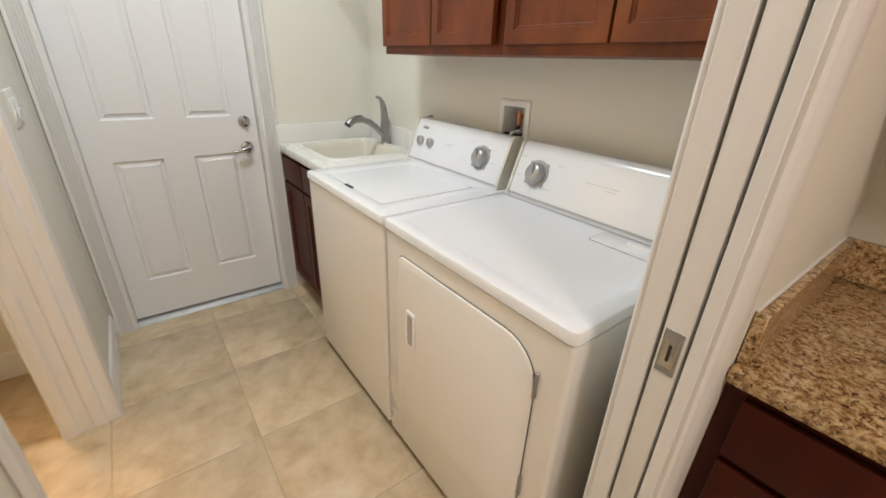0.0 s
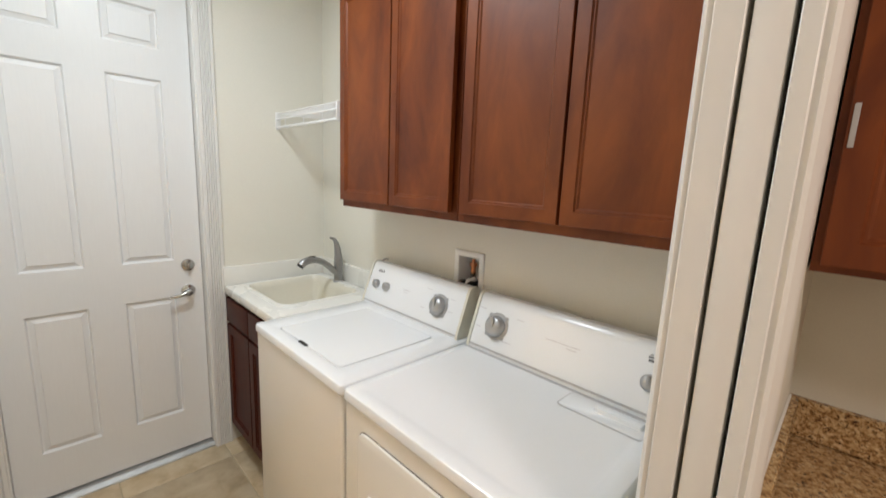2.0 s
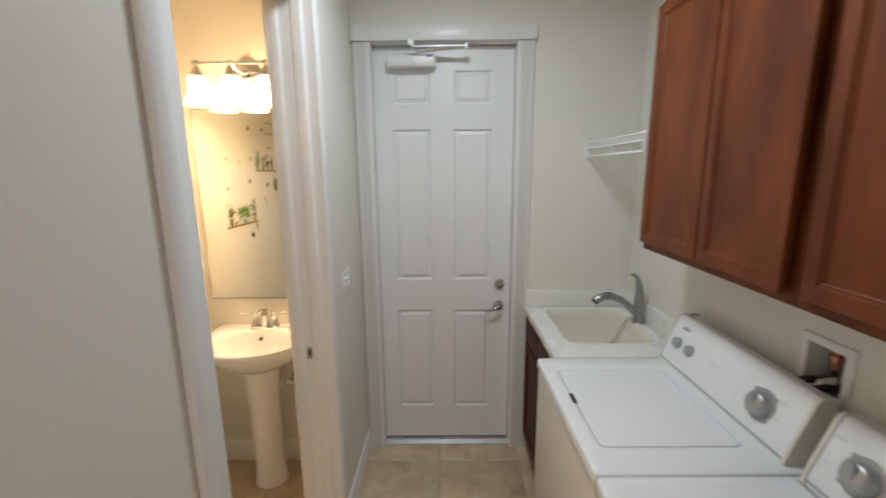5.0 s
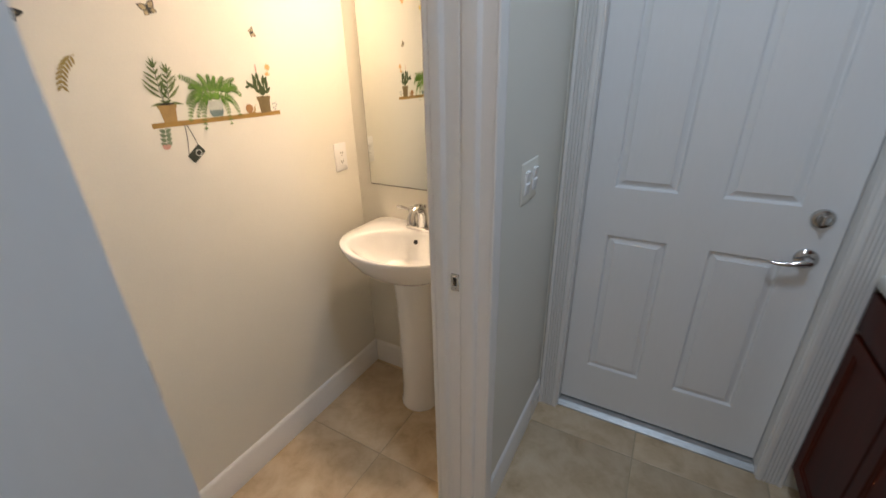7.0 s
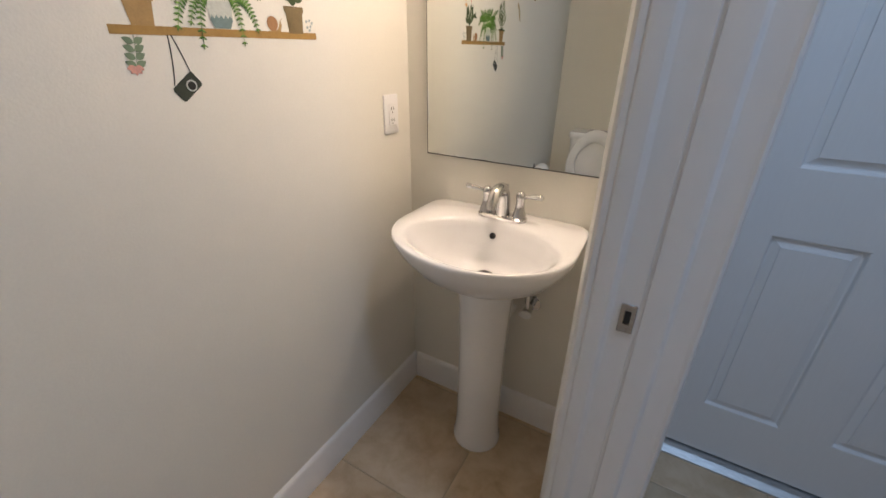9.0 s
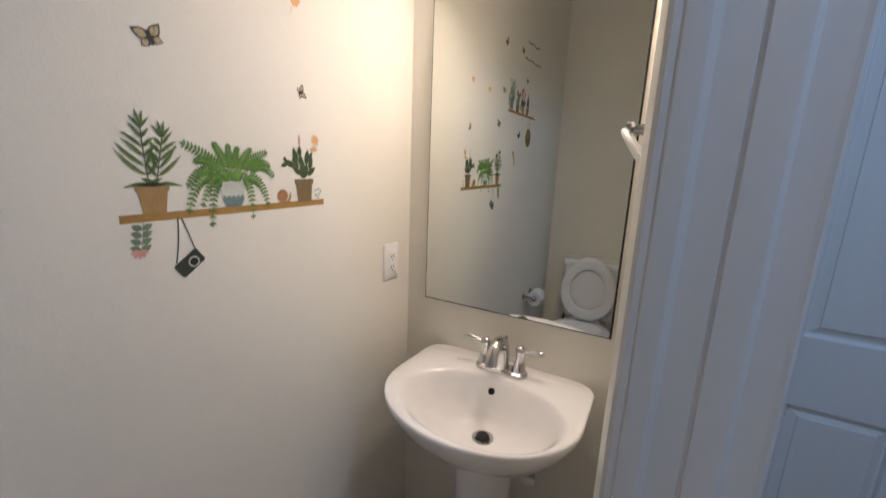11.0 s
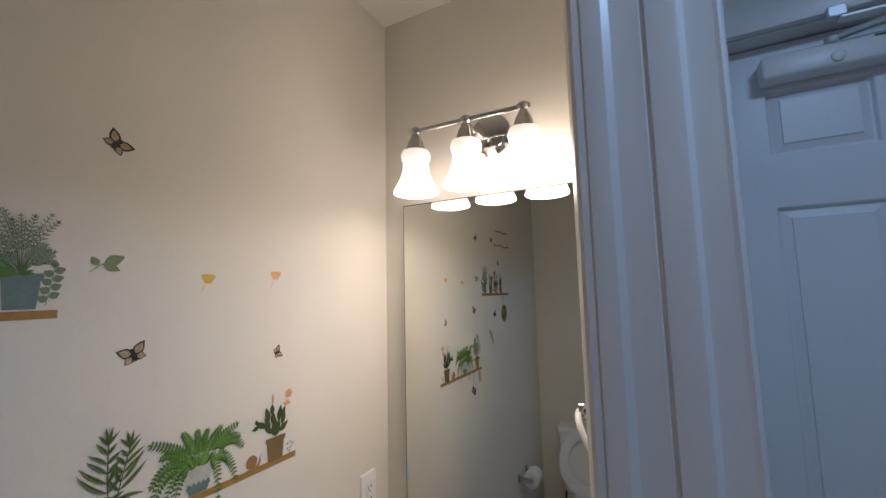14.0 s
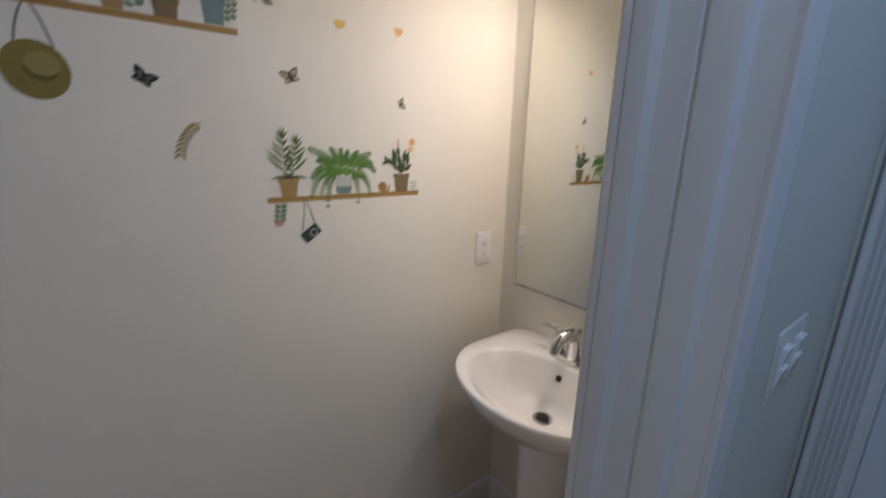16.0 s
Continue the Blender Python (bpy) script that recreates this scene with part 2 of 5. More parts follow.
def lathe(bm, base, axis, prof, n=24, cap=True):
    """Turned shape: prof is rows of (distance along the axis, radius)."""
    base, axis = Vector(base), Vector(axis).normalized()
    s = axis.orthogonal().normalized()
    u = axis.cross(s)
    loops = [[base + axis * h + (s * math.cos(2 * math.pi * k / n) + u * math.sin(2 * math.pi * k / n)) * max(r, 0.0004) for k in range(n)] for h, r in prof]
    return loft(bm, loops, cap, cap)


def prism(bm, prof, place, a, b):
    """A profile extruded from a to b; place(u, v, d) gives the point."""
    return loft(bm, [[place(u, v, a) for u, v in prof], [place(u, v, b) for u, v in prof]])


def arc(c, u, v, r, a0, a1, n=10):
    c, u, v = Vector(c), Vector(u), Vector(v)
    return [c + (u * math.cos(radians(a0 + (a1 - a0) * k / n)) + v * math.sin(radians(a0 + (a1 - a0) * k / n))) * r for k in range(n + 1)]


def mesh_of(name, bm, material, smooth=40):
    bmesh.ops.recalc_face_normals(bm, faces=bm.faces)
    if smooth:
        for f in bm.faces:
            f.smooth = True
        lim = radians(smooth)
        for e in bm.edges:
            if len(e.link_faces) != 2 or e.calc_face_angle(0) > lim:
                e.smooth = False
    me = bpy.data.meshes.new(name)
    bm.to_mesh(me)
    bm.free()
    me.materials.append(material)
    return me


def thing(name, at, label, category, group="", kind=""):
    ob = new(name)
    ob.location = at
    ob.empty_display_size = 0.05
    return tagged(ob, label, category, group, kind)


def part(name, bm, material, parent, label="", smooth=40):
    ob = new(name, mesh_of(name, bm, material, smooth))
    ob.parent = parent
    top = parent
    while top.parent:
        top = top.parent
    if parent.type == "EMPTY":
        ob.matrix_parent_inverse = Matrix.Translation(-Vector(top.location))
    if label:
        ob["label"] = label
    return ob


def whole(name, bm, material, label="", category="", kind="", group="", smooth=40):
    return tagged(new(name, mesh_of(name, bm, material, smooth)), label, category, group, kind)


B = bmesh.new
# main planes of the plan
XE, XW, XP, XS = 1.468, -0.10, -0.252, -1.004   # laundry east wall, partition faces, decal wall
YN, YM, YB = 2.940, 2.824, 0.930                # laundry north wall, mirror wall, powder back wall
YK, YL = 0.636, 0.738                           # pocket wall: kitchen face, laundry face
KX, KW, KS = 1.62, -1.40, -2.30                 # kitchen walls
P0, P1 = 1.375, 2.240                           # powder doorway
DX0, DX1, DZ = 0.0, 0.786, 2.402                # north door opening

# ---- structure: walls, ceilings ----
bm = B()
box(bm, XP, DX0 - 0.018, YN, YN + 0.14, 0, CEIL)
box(bm, DX1 + 0.018, XE + 0.12, YN, YN + 0.14, 0, CEIL)
box(bm, DX0 - 0.018, DX1 + 0.018, YN, YN + 0.14, DZ + 0.018, CEIL)
whole("wall_north", bm, WALL, "cream painted laundry wall around the white door", "wall", "structure", smooth=0)
whole("wall_east", box(B(), XE, XE + 0.12, YL, 1.615, 0, CEIL), WALL, "cream painted wall behind washer and dryer", "wall", "structure", smooth=0)
bm = B()
box(bm, XE, XE + 0.12, 1.765, YN, 0, CEIL)
box(bm, XE, XE + 0.12, 1.615, 1.765, 0, 1.08)
box(bm, XE, XE + 0.12, 1.615, 1.765, 1.252, CEIL)
whole("wall_east_rear", bm, WALL, "cream painted wall behind washer and sink", "wall", "structure", smooth=0)
bm = B()
box(bm, XP, XW, YK, P0 - 0.034, 0, CEIL)
box(bm, XP, XW, P1 + 0.034, YN, 0, CEIL)
box(bm, XP, XW, P0 - 0.034, P1 + 0.034, 2.41, CEIL)
whole("wall_partition", bm, WALL, "cream painted partition with powder room doorway", "wall", "structure", smooth=0)
whole("wall_decals", box(B(), XS - 0.12, XS, YB - 0.12, YM + 0.12, 0, CEIL), WALL, "cream powder room wall with plant decals", "wall", "structure", smooth=0)
whole("wall_mirror", box(B(), XS, XP, YM, YM + 0.12, 0, CEIL), WALL, "cream powder room wall behind sink and mirror", "wall", "structure", smooth=0)
whole("wall_toilet", box(B(), XS, XP, YB - 0.12, YB, 0, CEIL), WALL, "cream powder room wall behind the toilet", "wall", "structure", smooth=0)
whole("wall_pocket_laundry", box(B(), 0.82, KX, 0.706, YL, 0, CEIL), WALL, "cream laundry side of the pocket wall", "wall", "structure", smooth=0)
whole("wall_pocket_kitchen", box(B(), 0.82, KX, YK, 0.655, 0, CEIL), WALL, "cream kitchen side of the pocket wall", "wall", "structure", smooth=0)
whole("wall_over_pocket_door", box(B(), XW, 0.82, YK, YL, 2.43, CEIL), WALL, "cream wall over the pocket doorway", "wall", "structure", smooth=0)
whole("wall_pocket_end", box(B(), KX - 0.02, KX, 0.655, 0.706, 0, CEIL), WALL, "closed end of the pocket wall", "wall", "structure", smooth=0)
whole("wall_kitchen_east", box(B(), KX, KX + 0.12, KS, YL, 0, CEIL), WALL, "cream kitchen wall above granite counter", "wall", "structure", smooth=0)
whole("wall_kitchen_south", box(B(), KW, KX, KS - 0.12, KS, 0, CEIL), WALL, "plain cream kitchen wall", "wall", "structure", smooth=0)
whole("wall_kitchen_west", box(B(), KW - 0.12, KW, KS, YK, 0, CEIL), WALL, "plain cream kitchen wall", "wall", "structure", smooth=0)
whole("wall_kitchen_north", box(B(), KW, XP, YK, YK + 0.1, 0, CEIL), WALL, "plain cream kitchen wall", "wall", "structure", smooth=0)
whole("ceiling_laundry", box(B(), XP, XE + 0.12, YL, YN + 0.14, CEIL, CEIL + 0.1), CEILM, "off-white laundry ceiling", "ceiling", "structure", smooth=0)
whole("ceiling_powder", box(B(), XS - 0.12, XP, YB - 0.12, YM + 0.12, CEIL, CEIL + 0.1), CEILM, "off-white powder room ceiling", "ceiling", "structure", smooth=0)
whole("ceiling_kitchen", box(B(), KW - 0.12, KX + 0.12, KS - 0.12, YL, CEIL, CEIL + 0.1), CEILM, "off-white kitchen ceiling", "ceiling", "structure", smooth=0)

# ---- baseboards ----
BB = [(0, 0), (0.013, 0), (0.013, 0.095), (0.010, 0.105), (0.010, 0.113), (0.005, 0.126), (0, 0.131)]


def baseboard(name, place, a, b):
    whole(name, prism(B(), BB, place, a, b), BASEW, "white painted baseboard with moulded top", "baseboard", "structure", smooth=30)


baseboard("baseboard", lambda u, v, d: (XS + u, d, v), YB, YM)
baseboard("baseboard", lambda u, v, d: (d, YM - u, v), XS + 0.014, XP)
baseboard("baseboard", lambda u, v, d: (d, YB + u, v), XS + 0.014, XP)
baseboard("baseboard", lambda u, v, d: (XW + u, d, v), P1 + 0.07, YN)
baseboard("baseboard", lambda u, v, d: (XW + u, d, v), YL, P0 - 0.07)
baseboard("baseboard", lambda u, v, d: (XP - u, d, v), P1 + 0.07, YM - 0.014)


# ---- door trim ----
def fluted(w, t, k=5):
    """A fluted casing's section: width along u, depth along v."""
    pts = [(0, 0), (0, t * 0.8), (0.004, t)]
    m = 0.014
    step = (w - 2 * m) / k
    for i in range(k):
        c = m + step * (i + 0.5)
        pts += [(c - step * 0.32, t), (c - step * 0.16, t - 0.0085), (c + step * 0.16, t - 0.0085), (c + step * 0.32, t)]
    return pts + [(w - 0.004, t), (w, t * 0.8), (w, 0)]


trim = thing("trim_north_door", (0.39, YN, 0), "white fluted door casing with flat header", "door trim", kind="structure")
for x0 in (DX0 - 0.088, DX1 + 0.004):
    part("casing", prism(B(), fluted(0.084, 0.018), lambda u, v, d, x0=x0: (x0 + u, YN - v, d), 0.0, DZ + 0.002), TRIM, trim, smooth=25)
part("shadow_gap", box(B(), DX0 - 0.0912, DX0 - 0.0882, YN - 0.003, YN - 0.0005, 0.0, DZ), DARK, trim, "dark open joint", smooth=0)
part("header", box(B(), DX0 - 0.096, DX1 + 0.096, YN - 0.024, YN - 0.0005, DZ + 0.004, DZ + 0.086, 0.004), TRIM, trim)
for x0 in (DX0 - 0.096, DX1 + 0.008):
    part("corner_block", box(B(), x0, x0 + 0.088, YN - 0.028, YN - 0.0245, DZ + 0.005, DZ + 0.085, 0.001, 1), TRIM, trim)
    part("rosette", lathe(B(), (x0 + 0.044, YN - 0.028, DZ + 0.045), (0, -1, 0), [(0, 0.026), (0.003, 0.026), (0.003, 0.02), (0.001, 0.016), (0.003, 0.009), (0.004, 0.0)]), TRIM, trim)
for x0, x1 in ((DX0 - 0.018, DX0), (DX1, DX1 + 0.018)):
    part("jamb", box(B(), x0, x1, YN - 0.001, YN + 0.14, 0.0, DZ + 0.018), TRIM, trim, smooth=0)
part("jamb_head", box(B(), DX0, DX1, YN - 0.001, YN + 0.14, DZ, DZ + 0.018), TRIM, trim, smooth=0)
part("threshold", prism(B(), [(2.945, 0.0), (2.947, 0.006), (2.972, 0.019), (2.980, 0.020), (3.06, 0.020), (3.065, 0.0)], lambda u, v, d: (d, u, v), DX0, DX1), ALU, trim, "worn aluminium threshold", smooth=20)


def powder_trim(sign, y, name, label):
    """Jamb and casings on one side of the powder doorway; sign points into the opening."""
    t = thing(name, ((XW + XP) / 2, y, 0), label, "door trim", kind="structure")
    s = -sign

    def sec(prof, mat_, nm, z1=2.41):
        part(nm, prism(B(), prof, lambda u, v, d: (u, y + s * v, d), 0.0, z1), mat_, t, smooth=30)
    # split jamb: two boards with a shadow gap, set a little apart
    prof = [(XP - 0.002, 0.002), (XP + 0.001, 0.0), (-0.2265, 0.0), (-0.2240, 0.0012), (-0.2170, 0.0088), (-0.2145, 0.0100), (-0.1800, 0.0100), (-0.1785, 0.0135), (-0.1740, 0.0140), (-0.1725, 0.0100), (-0.1420, 0.0100), (-0.1370, 0.0115), (-0.1325, 0.0160), (-0.1295, 0.0215), (-0.1260, 0.0225), (XW + 0.001, 0.0225), (XW + 0.001, 0.034), (XP - 0.002, 0.034)]
    if sign > 0:
        prof = [(XP - 0.002, 0.0012), (-0.2125, 0.0012), (-0.2100, -0.0012), (-0.2065, -0.0010), (-0.2040, 0.0), (-0.1650, 0.0), (-0.1620, 0.0022), (-0.1570, 0.0022), (-0.1540, 0.0), (XW - 0.006, 0.0), (XW + 0.001, 0.0010), (XW + 0.001, 0.034), (XP - 0.002, 0.034)]
    part("jamb", prism(B(), prof, lambda u, v, d: (u, y + s * v, d), 0.0, 2.41), TRIM, t, smooth=28)
    # moulded casings on both faces
    for x, d in ((XW + 0.0012, 1), (XP - 0.0022, -1)):
        k = 0.0225 if d > 0 > sign else 0.0
        c = [(0, 0.0012), (0.006, 0.0), (0.010, 0.003), (0.0115, 0.010), (0.014, 0.018), (0.016, 0.030), (0.017, 0.052), (0.015, 0.060), (0.008, 0.064), (0, 0.064)]
        sec([(x + d * a * (1.5 if d < 0 and sign < 0 else 1.0), (b + (k if b < 0.05 else 0)) * (0.85 if sign > 0 else 1.0)) for a, b in c], TRIM, "casing", 2.47)
    return t


far = powder_trim(-1, P1, "trim_powder_far", "white moulded jamb and casing with brass-free strike plate")
near = powder_trim(1, P0, "trim_powder_near", "white moulded jamb and casing of powder doorway")
strike = part("strike_plate", box(B(), -0.2055, -0.1815, P1 + 0.0072, P1 + 0.0098, 0.940, 0.994, 0.001, 1), NICKEL, far, "brushed nickel strike plate")
part("latch_hole", box(B(), -0.1985, -0.1885, P1 + 0.0066, P1 + 0.0072, 0.957, 0.982), DARK, strike, smooth=0)
for zz in (0.946, 0.989):
    part("screw", lathe(B(), (-0.193, P1 + 0.0070, zz), (0, -1, 0), [(0, 0.004), (0.001, 0.003)], 10), NICKEL, strike)
pp = thing("powder_pocket_door", (-0.17, P0, 0), "white pocket door edge standing out of the jamb", "door")
part("slab", box(B(), -0.188, -0.153, P0 - 0.016, 1.512, 0.012, 2.385, 0.002), TRIM, pp)
part("edge_latch", box(B(), -0.1815, -0.1595, 1.5121, 1.5145, 1.190, 1.240, 0.0006, 1), STEEL, pp, "brushed nickel edge latch")
bm = B()
box(bm, XP, XW, P0 - 0.034, P1 + 0.034, 2.3925, 2.41)
box(bm, XW + 0.001, XW + 0.017, P0 - 0.064, P1 + 0.064, 2.408, 2.472, 0.004)
whole("trim_powder_head", bm, TRIM, "white door head casing", "door trim", "structure")

# pocket doorway
pk = thing("trim_pocket_doorway", (0.804, 0.69, 0), "white split jamb and casing of a pocket doorway", "door trim", kind="structure")
part("split_jamb", box(B(), 0.804, 0.8195, 0.7055, 0.7395, 0, 2.43, 0.0015, 1), TRIM, pk)
part("split_jamb", box(B(), 0.804, 0.8195, 0.6345, 0.6555, 0, 2.43, 0.0015, 1), TRIM, pk)
CAS = [(0.004, 0), (0.002, 0.008), (0.006, 0.013), (0.012, 0.014), (0.02, 0.018), (0.05, 0.020), (0.062, 0.019), (0.068, 0.012), (0.070, 0)]
part("casing", prism(B(), CAS, lambda u, v, d: (0.804 + u, YL + 0.0005 + v, d), 0, 2.49), TRIM, pk, smooth=30)
part("casing", prism(B(), CAS, lambda u, v, d: (0.804 + u, YK - 0.0005 - v, d), 0, 2.49), TRIM, pk, smooth=30)
part("slot_back", box(B(), 0.90, 0.905, 0.655, 0.706, 0, 2.43), DARK, pk, smooth=0)
bm = B()
box(bm, XW, 0.804, 0.7055, 0.7395, 2.415, 2.43)
box(bm, XW, 0.804, 0.6345, 0.6555, 2.415, 2.43)
part("head_jamb", bm, TRIM, pk, smooth=0)
part("left_jamb", box(B(), XW + 0.0005, XW + 0.015, YK, YL, 0, 2.415), TRIM, pk, smooth=0)
pd = thing("pocket_door", (0.86, 0.68, 0), "cream-white pocket door slid into the wall", "door")
part("slab", box(B(), 0.8065, 0.899, 0.6615, 0.6995, 0.012, 2.40, 0.002), TRIM, pd)
latch = part("edge_latch", box(B(), 0.8045, 0.8064, 0.6655, 0.6955, 0.945, 1.025, 0.0006, 1), NICKEL, pd, "brushed nickel edge latch")
part("edge_pull", loft(B(), [[(0.8043, a, b) for a, b in rr(0.670, 0.691, 0.957, 1.013, 0.003)], [(0.8030, a, b) for a, b in rr(0.6715, 0.6895, 0.959, 1.011, 0.003)]]), NICKEL, latch)
part("key_slot", box(B(), 0.8024, 0.8030, 0.678, 0.683, 0.970, 1.000), DARK, latch, smooth=0)


# ---- panels with rings ----
def ring_panel(bm, place, u0, u1, v0, v1, rows, cap0=False):
    return loft(bm, [[place(a, b, d) for a, b in ((u0 + i, v0 + i), (u1 - i, v0 + i), (u1 - i, v1 - i), (u0 + i, v1 - i))] for i, d in rows], cap0, True)


# ---- north door ----
dy = 3.0
door = thing("door_1", (0.393, dy, 0.02), "closed white six-panel door to the garage", "door", kind="structure")
cols = ((0.100, 0.315), (0.447, 0.662))
rows_ = ((0.243, 0.893), (1.085, 1.964), (2.098, 2.276))
bm = B()
xs_ = [DX0 + 0.0012, cols[0][0], cols[0][1], cols[1][0], cols[1][1], DX1 - 0.003]
for a, b in ((0, 1), (2, 3), (4, 5)):
    box(bm, xs_[a], xs_[b], dy, dy + 0.044, 0.0265, DZ - 0.004)
zs_ = [0.0265, rows_[0][0], rows_[0][1], rows_[1][0], rows_[1][1], rows_[2][0], rows_[2][1], DZ - 0.004]
for a in (0, 2, 4, 6):
    for c0, c1 in cols:
        box(bm, c0, c1, dy, dy + 0.044, zs_[a], zs_[a + 1])
slab = part("slab", bm, DOORM, door, smooth=0)
for c0, c1 in cols:
    for r0, r1 in rows_:
        part("panel", ring_panel(B(), lambda u, v, d: (u, dy + d, v), c0, c1, r0, r1, [(0, 0), (0.003, 0.0015), (0.007, 0.0115), (0.011, 0.0125), (0.030, 0.0055), (0.0315, 0.0015)]), DOORM, door, smooth=12)
bolt = part("deadbolt", lathe(B(), (0.719, dy, 1.056), (0, -1, 0), [(0, 0.031), (0.006, 0.031), (0.011, 0.028), (0.013, 0.020), (0.019, 0.018), (0.020, 0.0)]), NICKEL, door, "brushed nickel deadbolt")
part("thumb_turn", box(B(), 0.712, 0.726, dy - 0.034, dy - 0.020, 1.040, 1.072, 0.004), NICKEL, bolt)
lev = part("lever_handle", lathe(B(), (0.714, dy, 0.917), (0, -1, 0), [(0, 0.033), (0.006, 0.033), (0.011, 0.028), (0.013, 0.014), (0.045, 0.012), (0.050, 0.010), (0.052, 0.0)]), CHROME, door, "polished chrome lever handle")
part("lever", tube(B(), [(0.714, dy - 0.045, 0.917), (0.690, dy - 0.048, 0.913), (0.665, dy - 0.047, 0.904), (0.640, dy - 0.044, 0.901), (0.624, dy - 0.043, 0.902)], [0.011, 0.0105, 0.009, 0.008, 0.006], 10), CHROME, lev)

cl = thing("door_closer", (0.22, dy - 0.03, 2.32), "white hydraulic door closer with folded arms on the door", "door closer")
part("body", box(B(), 0.088, 0.348, dy - 0.062, dy - 0.001, 2.283, 2.345, 0.010, 3), TRIM, cl)
part("valve_cap", lathe(B(), (0.235, dy - 0.062, 2.305), (0, -1, 0), [(0, 0.014), (0.004, 0.014), (0.006, 0.01), (0.006, 0)], 14), TRIM, cl)
part("pivot", lathe(B(), (0.235, dy - 0.034, 2.345), (0, 0, 1), [(0, 0.014), (0.02, 0.014), (0.02, 0.0)], 14), TRIM, cl)
part("forearm", box(B(), 0.225, 0.520, dy - 0.128, dy - 0.100, 2.362, 2.372, 0.003, 1), SILVERED, cl)
part("main_arm", tube(B(), [(0.235, dy - 0.034, 2.362), (0.300, dy - 0.060, 2.364), (0.510, dy - 0.112, 2.366)], 0.009, 6), SILVERED, cl)
part("elbow", lathe(B(), (0.512, dy - 0.112, 2.355), (0, 0, 1), [(0, 0.013), (0.028, 0.013), (0.028, 0)], 12), SILVERED, cl)
part("bracket", box(B(), 0.205, 0.240, dy - 0.124, dy - 0.104, 2.372, 2.400, 0.003, 1), SILVERED, cl)
part("maker_mark", box(B(), 0.300, 0.332, dy - 0.0625, dy - 0.0615, 2.332, 2.337), BLACK, cl, "small dark lettering bar", smooth=0)

# ---- light switches ----
sw = thing("light_switch", (XW, 2.565, 1.19), "white double rocker light switch on the cream wall", "light switch")
part("cover_plate", loft(B(), [[(XW + d, a, b) for a, b in rr(2.488, 2.642, 1.128, 1.256, 0.006, 4, i)] for i, d in ((0, 0.0005), (0.001, 0.0022), (0.005, 0.0040))]), WALL, sw, "cream cover plate")
for c in (2.528, 2.602):
    part("rocker", prism(B(), [(0.0036, -0.035), (0.0060, -0.035), (0.0115, -0.003), (0.0075, 0.001), (0.0130, 0.034), (0.0036, 0.035)], lambda u, v, d: (XW + u, d, 1.192 + v), c - 0.0165, c + 0.0165), CERAMIC, sw, "glossy white rocker", smooth=20)

# ---- washer and dryer ----
TOP = 0.936


def console(parent, y0, y1):
    prof = [(1.312, 0.936), (1.316, 0.958), (1.372, 1.108), (1.380, 1.124), (1.392, 1.132), (1.420, 1.132), (1.428, 1.124), (1.428, 0.936)]
    con = part("console", prism(B(), prof, lambda u, v, d: (u, d, v), y0 + 0.012, y1 - 0.012), ENAMEL, parent, "glossy white sloped control console", smooth=30)
    grow = [(u + (-0.004 if u < 1.4 else 0.002), v + (0.003 if v > 1.0 else 0)) for u, v in prof]
    for a, b in ((y0, y0 + 0.0115), (y1 - 0.0115, y1)):
        part("end_cap", prism(B(), grow, lambda u, v, d: (u, d, v), a, b), YELLOWED, con, "slightly yellowed end cap", smooth=30)
    part("trim_line", prism(B(), [(1.3125, 0.9475), (1.3105, 0.9475), (1.3125, 0.9525), (1.3145, 0.9525)], lambda u, v, d: (u, d, v), y0 + 0.013, y1 - 0.013), GREYM, con, smooth=0)
    return con


SLOPE = Vector((-0.937, 0, 0.35))


def on_console(y, s):
    """The point on a console's sloping face, s metres up it from its foot."""
    return Vector((1.316 + s * 0.35, y, 0.958 + s * 0.937))


def knob(con, y, s, r, h, label):
    p = on_console(y, s)
    k = part("knob", lathe(B(), p, SLOPE, [(0, r), (h * 0.45, r * 0.98), (h * 0.8, r * 0.86), (h, r * 0.6), (h * 1.02, 0)]), KNOB, con, label)
    part("grip", box(B(), p.x - h - 0.002, p.x - h + 0.008, y - r * 0.16, y + r * 0.16, p.z + h * 0.35 - r * 0.8, p.z + h * 0.35 + r * 0.8, 0.002), KNOB, k)
    return k


def skirt(con, y, s, r):
    p = on_console(y, s)
    part("dial_skirt", lathe(B(), p + SLOPE * 0.0005, SLOPE, [(0, r), (0.002, r), (0.003, r * 0.9), (0.003, 0)], 28), SKIRT, con, "grey dial ring")
    for k in range(4):
        q = radians(45 + 90 * k)
        c = p + Vector((0.35, 0, 0.937)) * (math.sin(q) * r) + Vector((0, 1, 0)) * (math.cos(q) * r)
        part("skirt_tab", lathe(B(), c + SLOPE * 0.0005, SLOPE, [(0, 0.007), (0.0025, 0.007), (0.0028, 0)], 10), SKIRT, con)


def bar(con, y0, y1, s, h, material):
    """A strip of print lying on the console's face."""
    a, b = on_console(0, s), on_console(0, s + h)
    q = SLOPE * 0.0006
    part("print_line", loft(B(), [[(a.x + q.x, y0, a.z + q.z), (b.x + q.x, y0, b.z + q.z), (b.x, y0, b.z), (a.x, y0, a.z)], [(a.x + q.x, y1, a.z + q.z), (b.x + q.x, y1, b.z + q.z), (b.x, y1, b.z), (a.x, y1, a.z)]]), material, con, smooth=0)


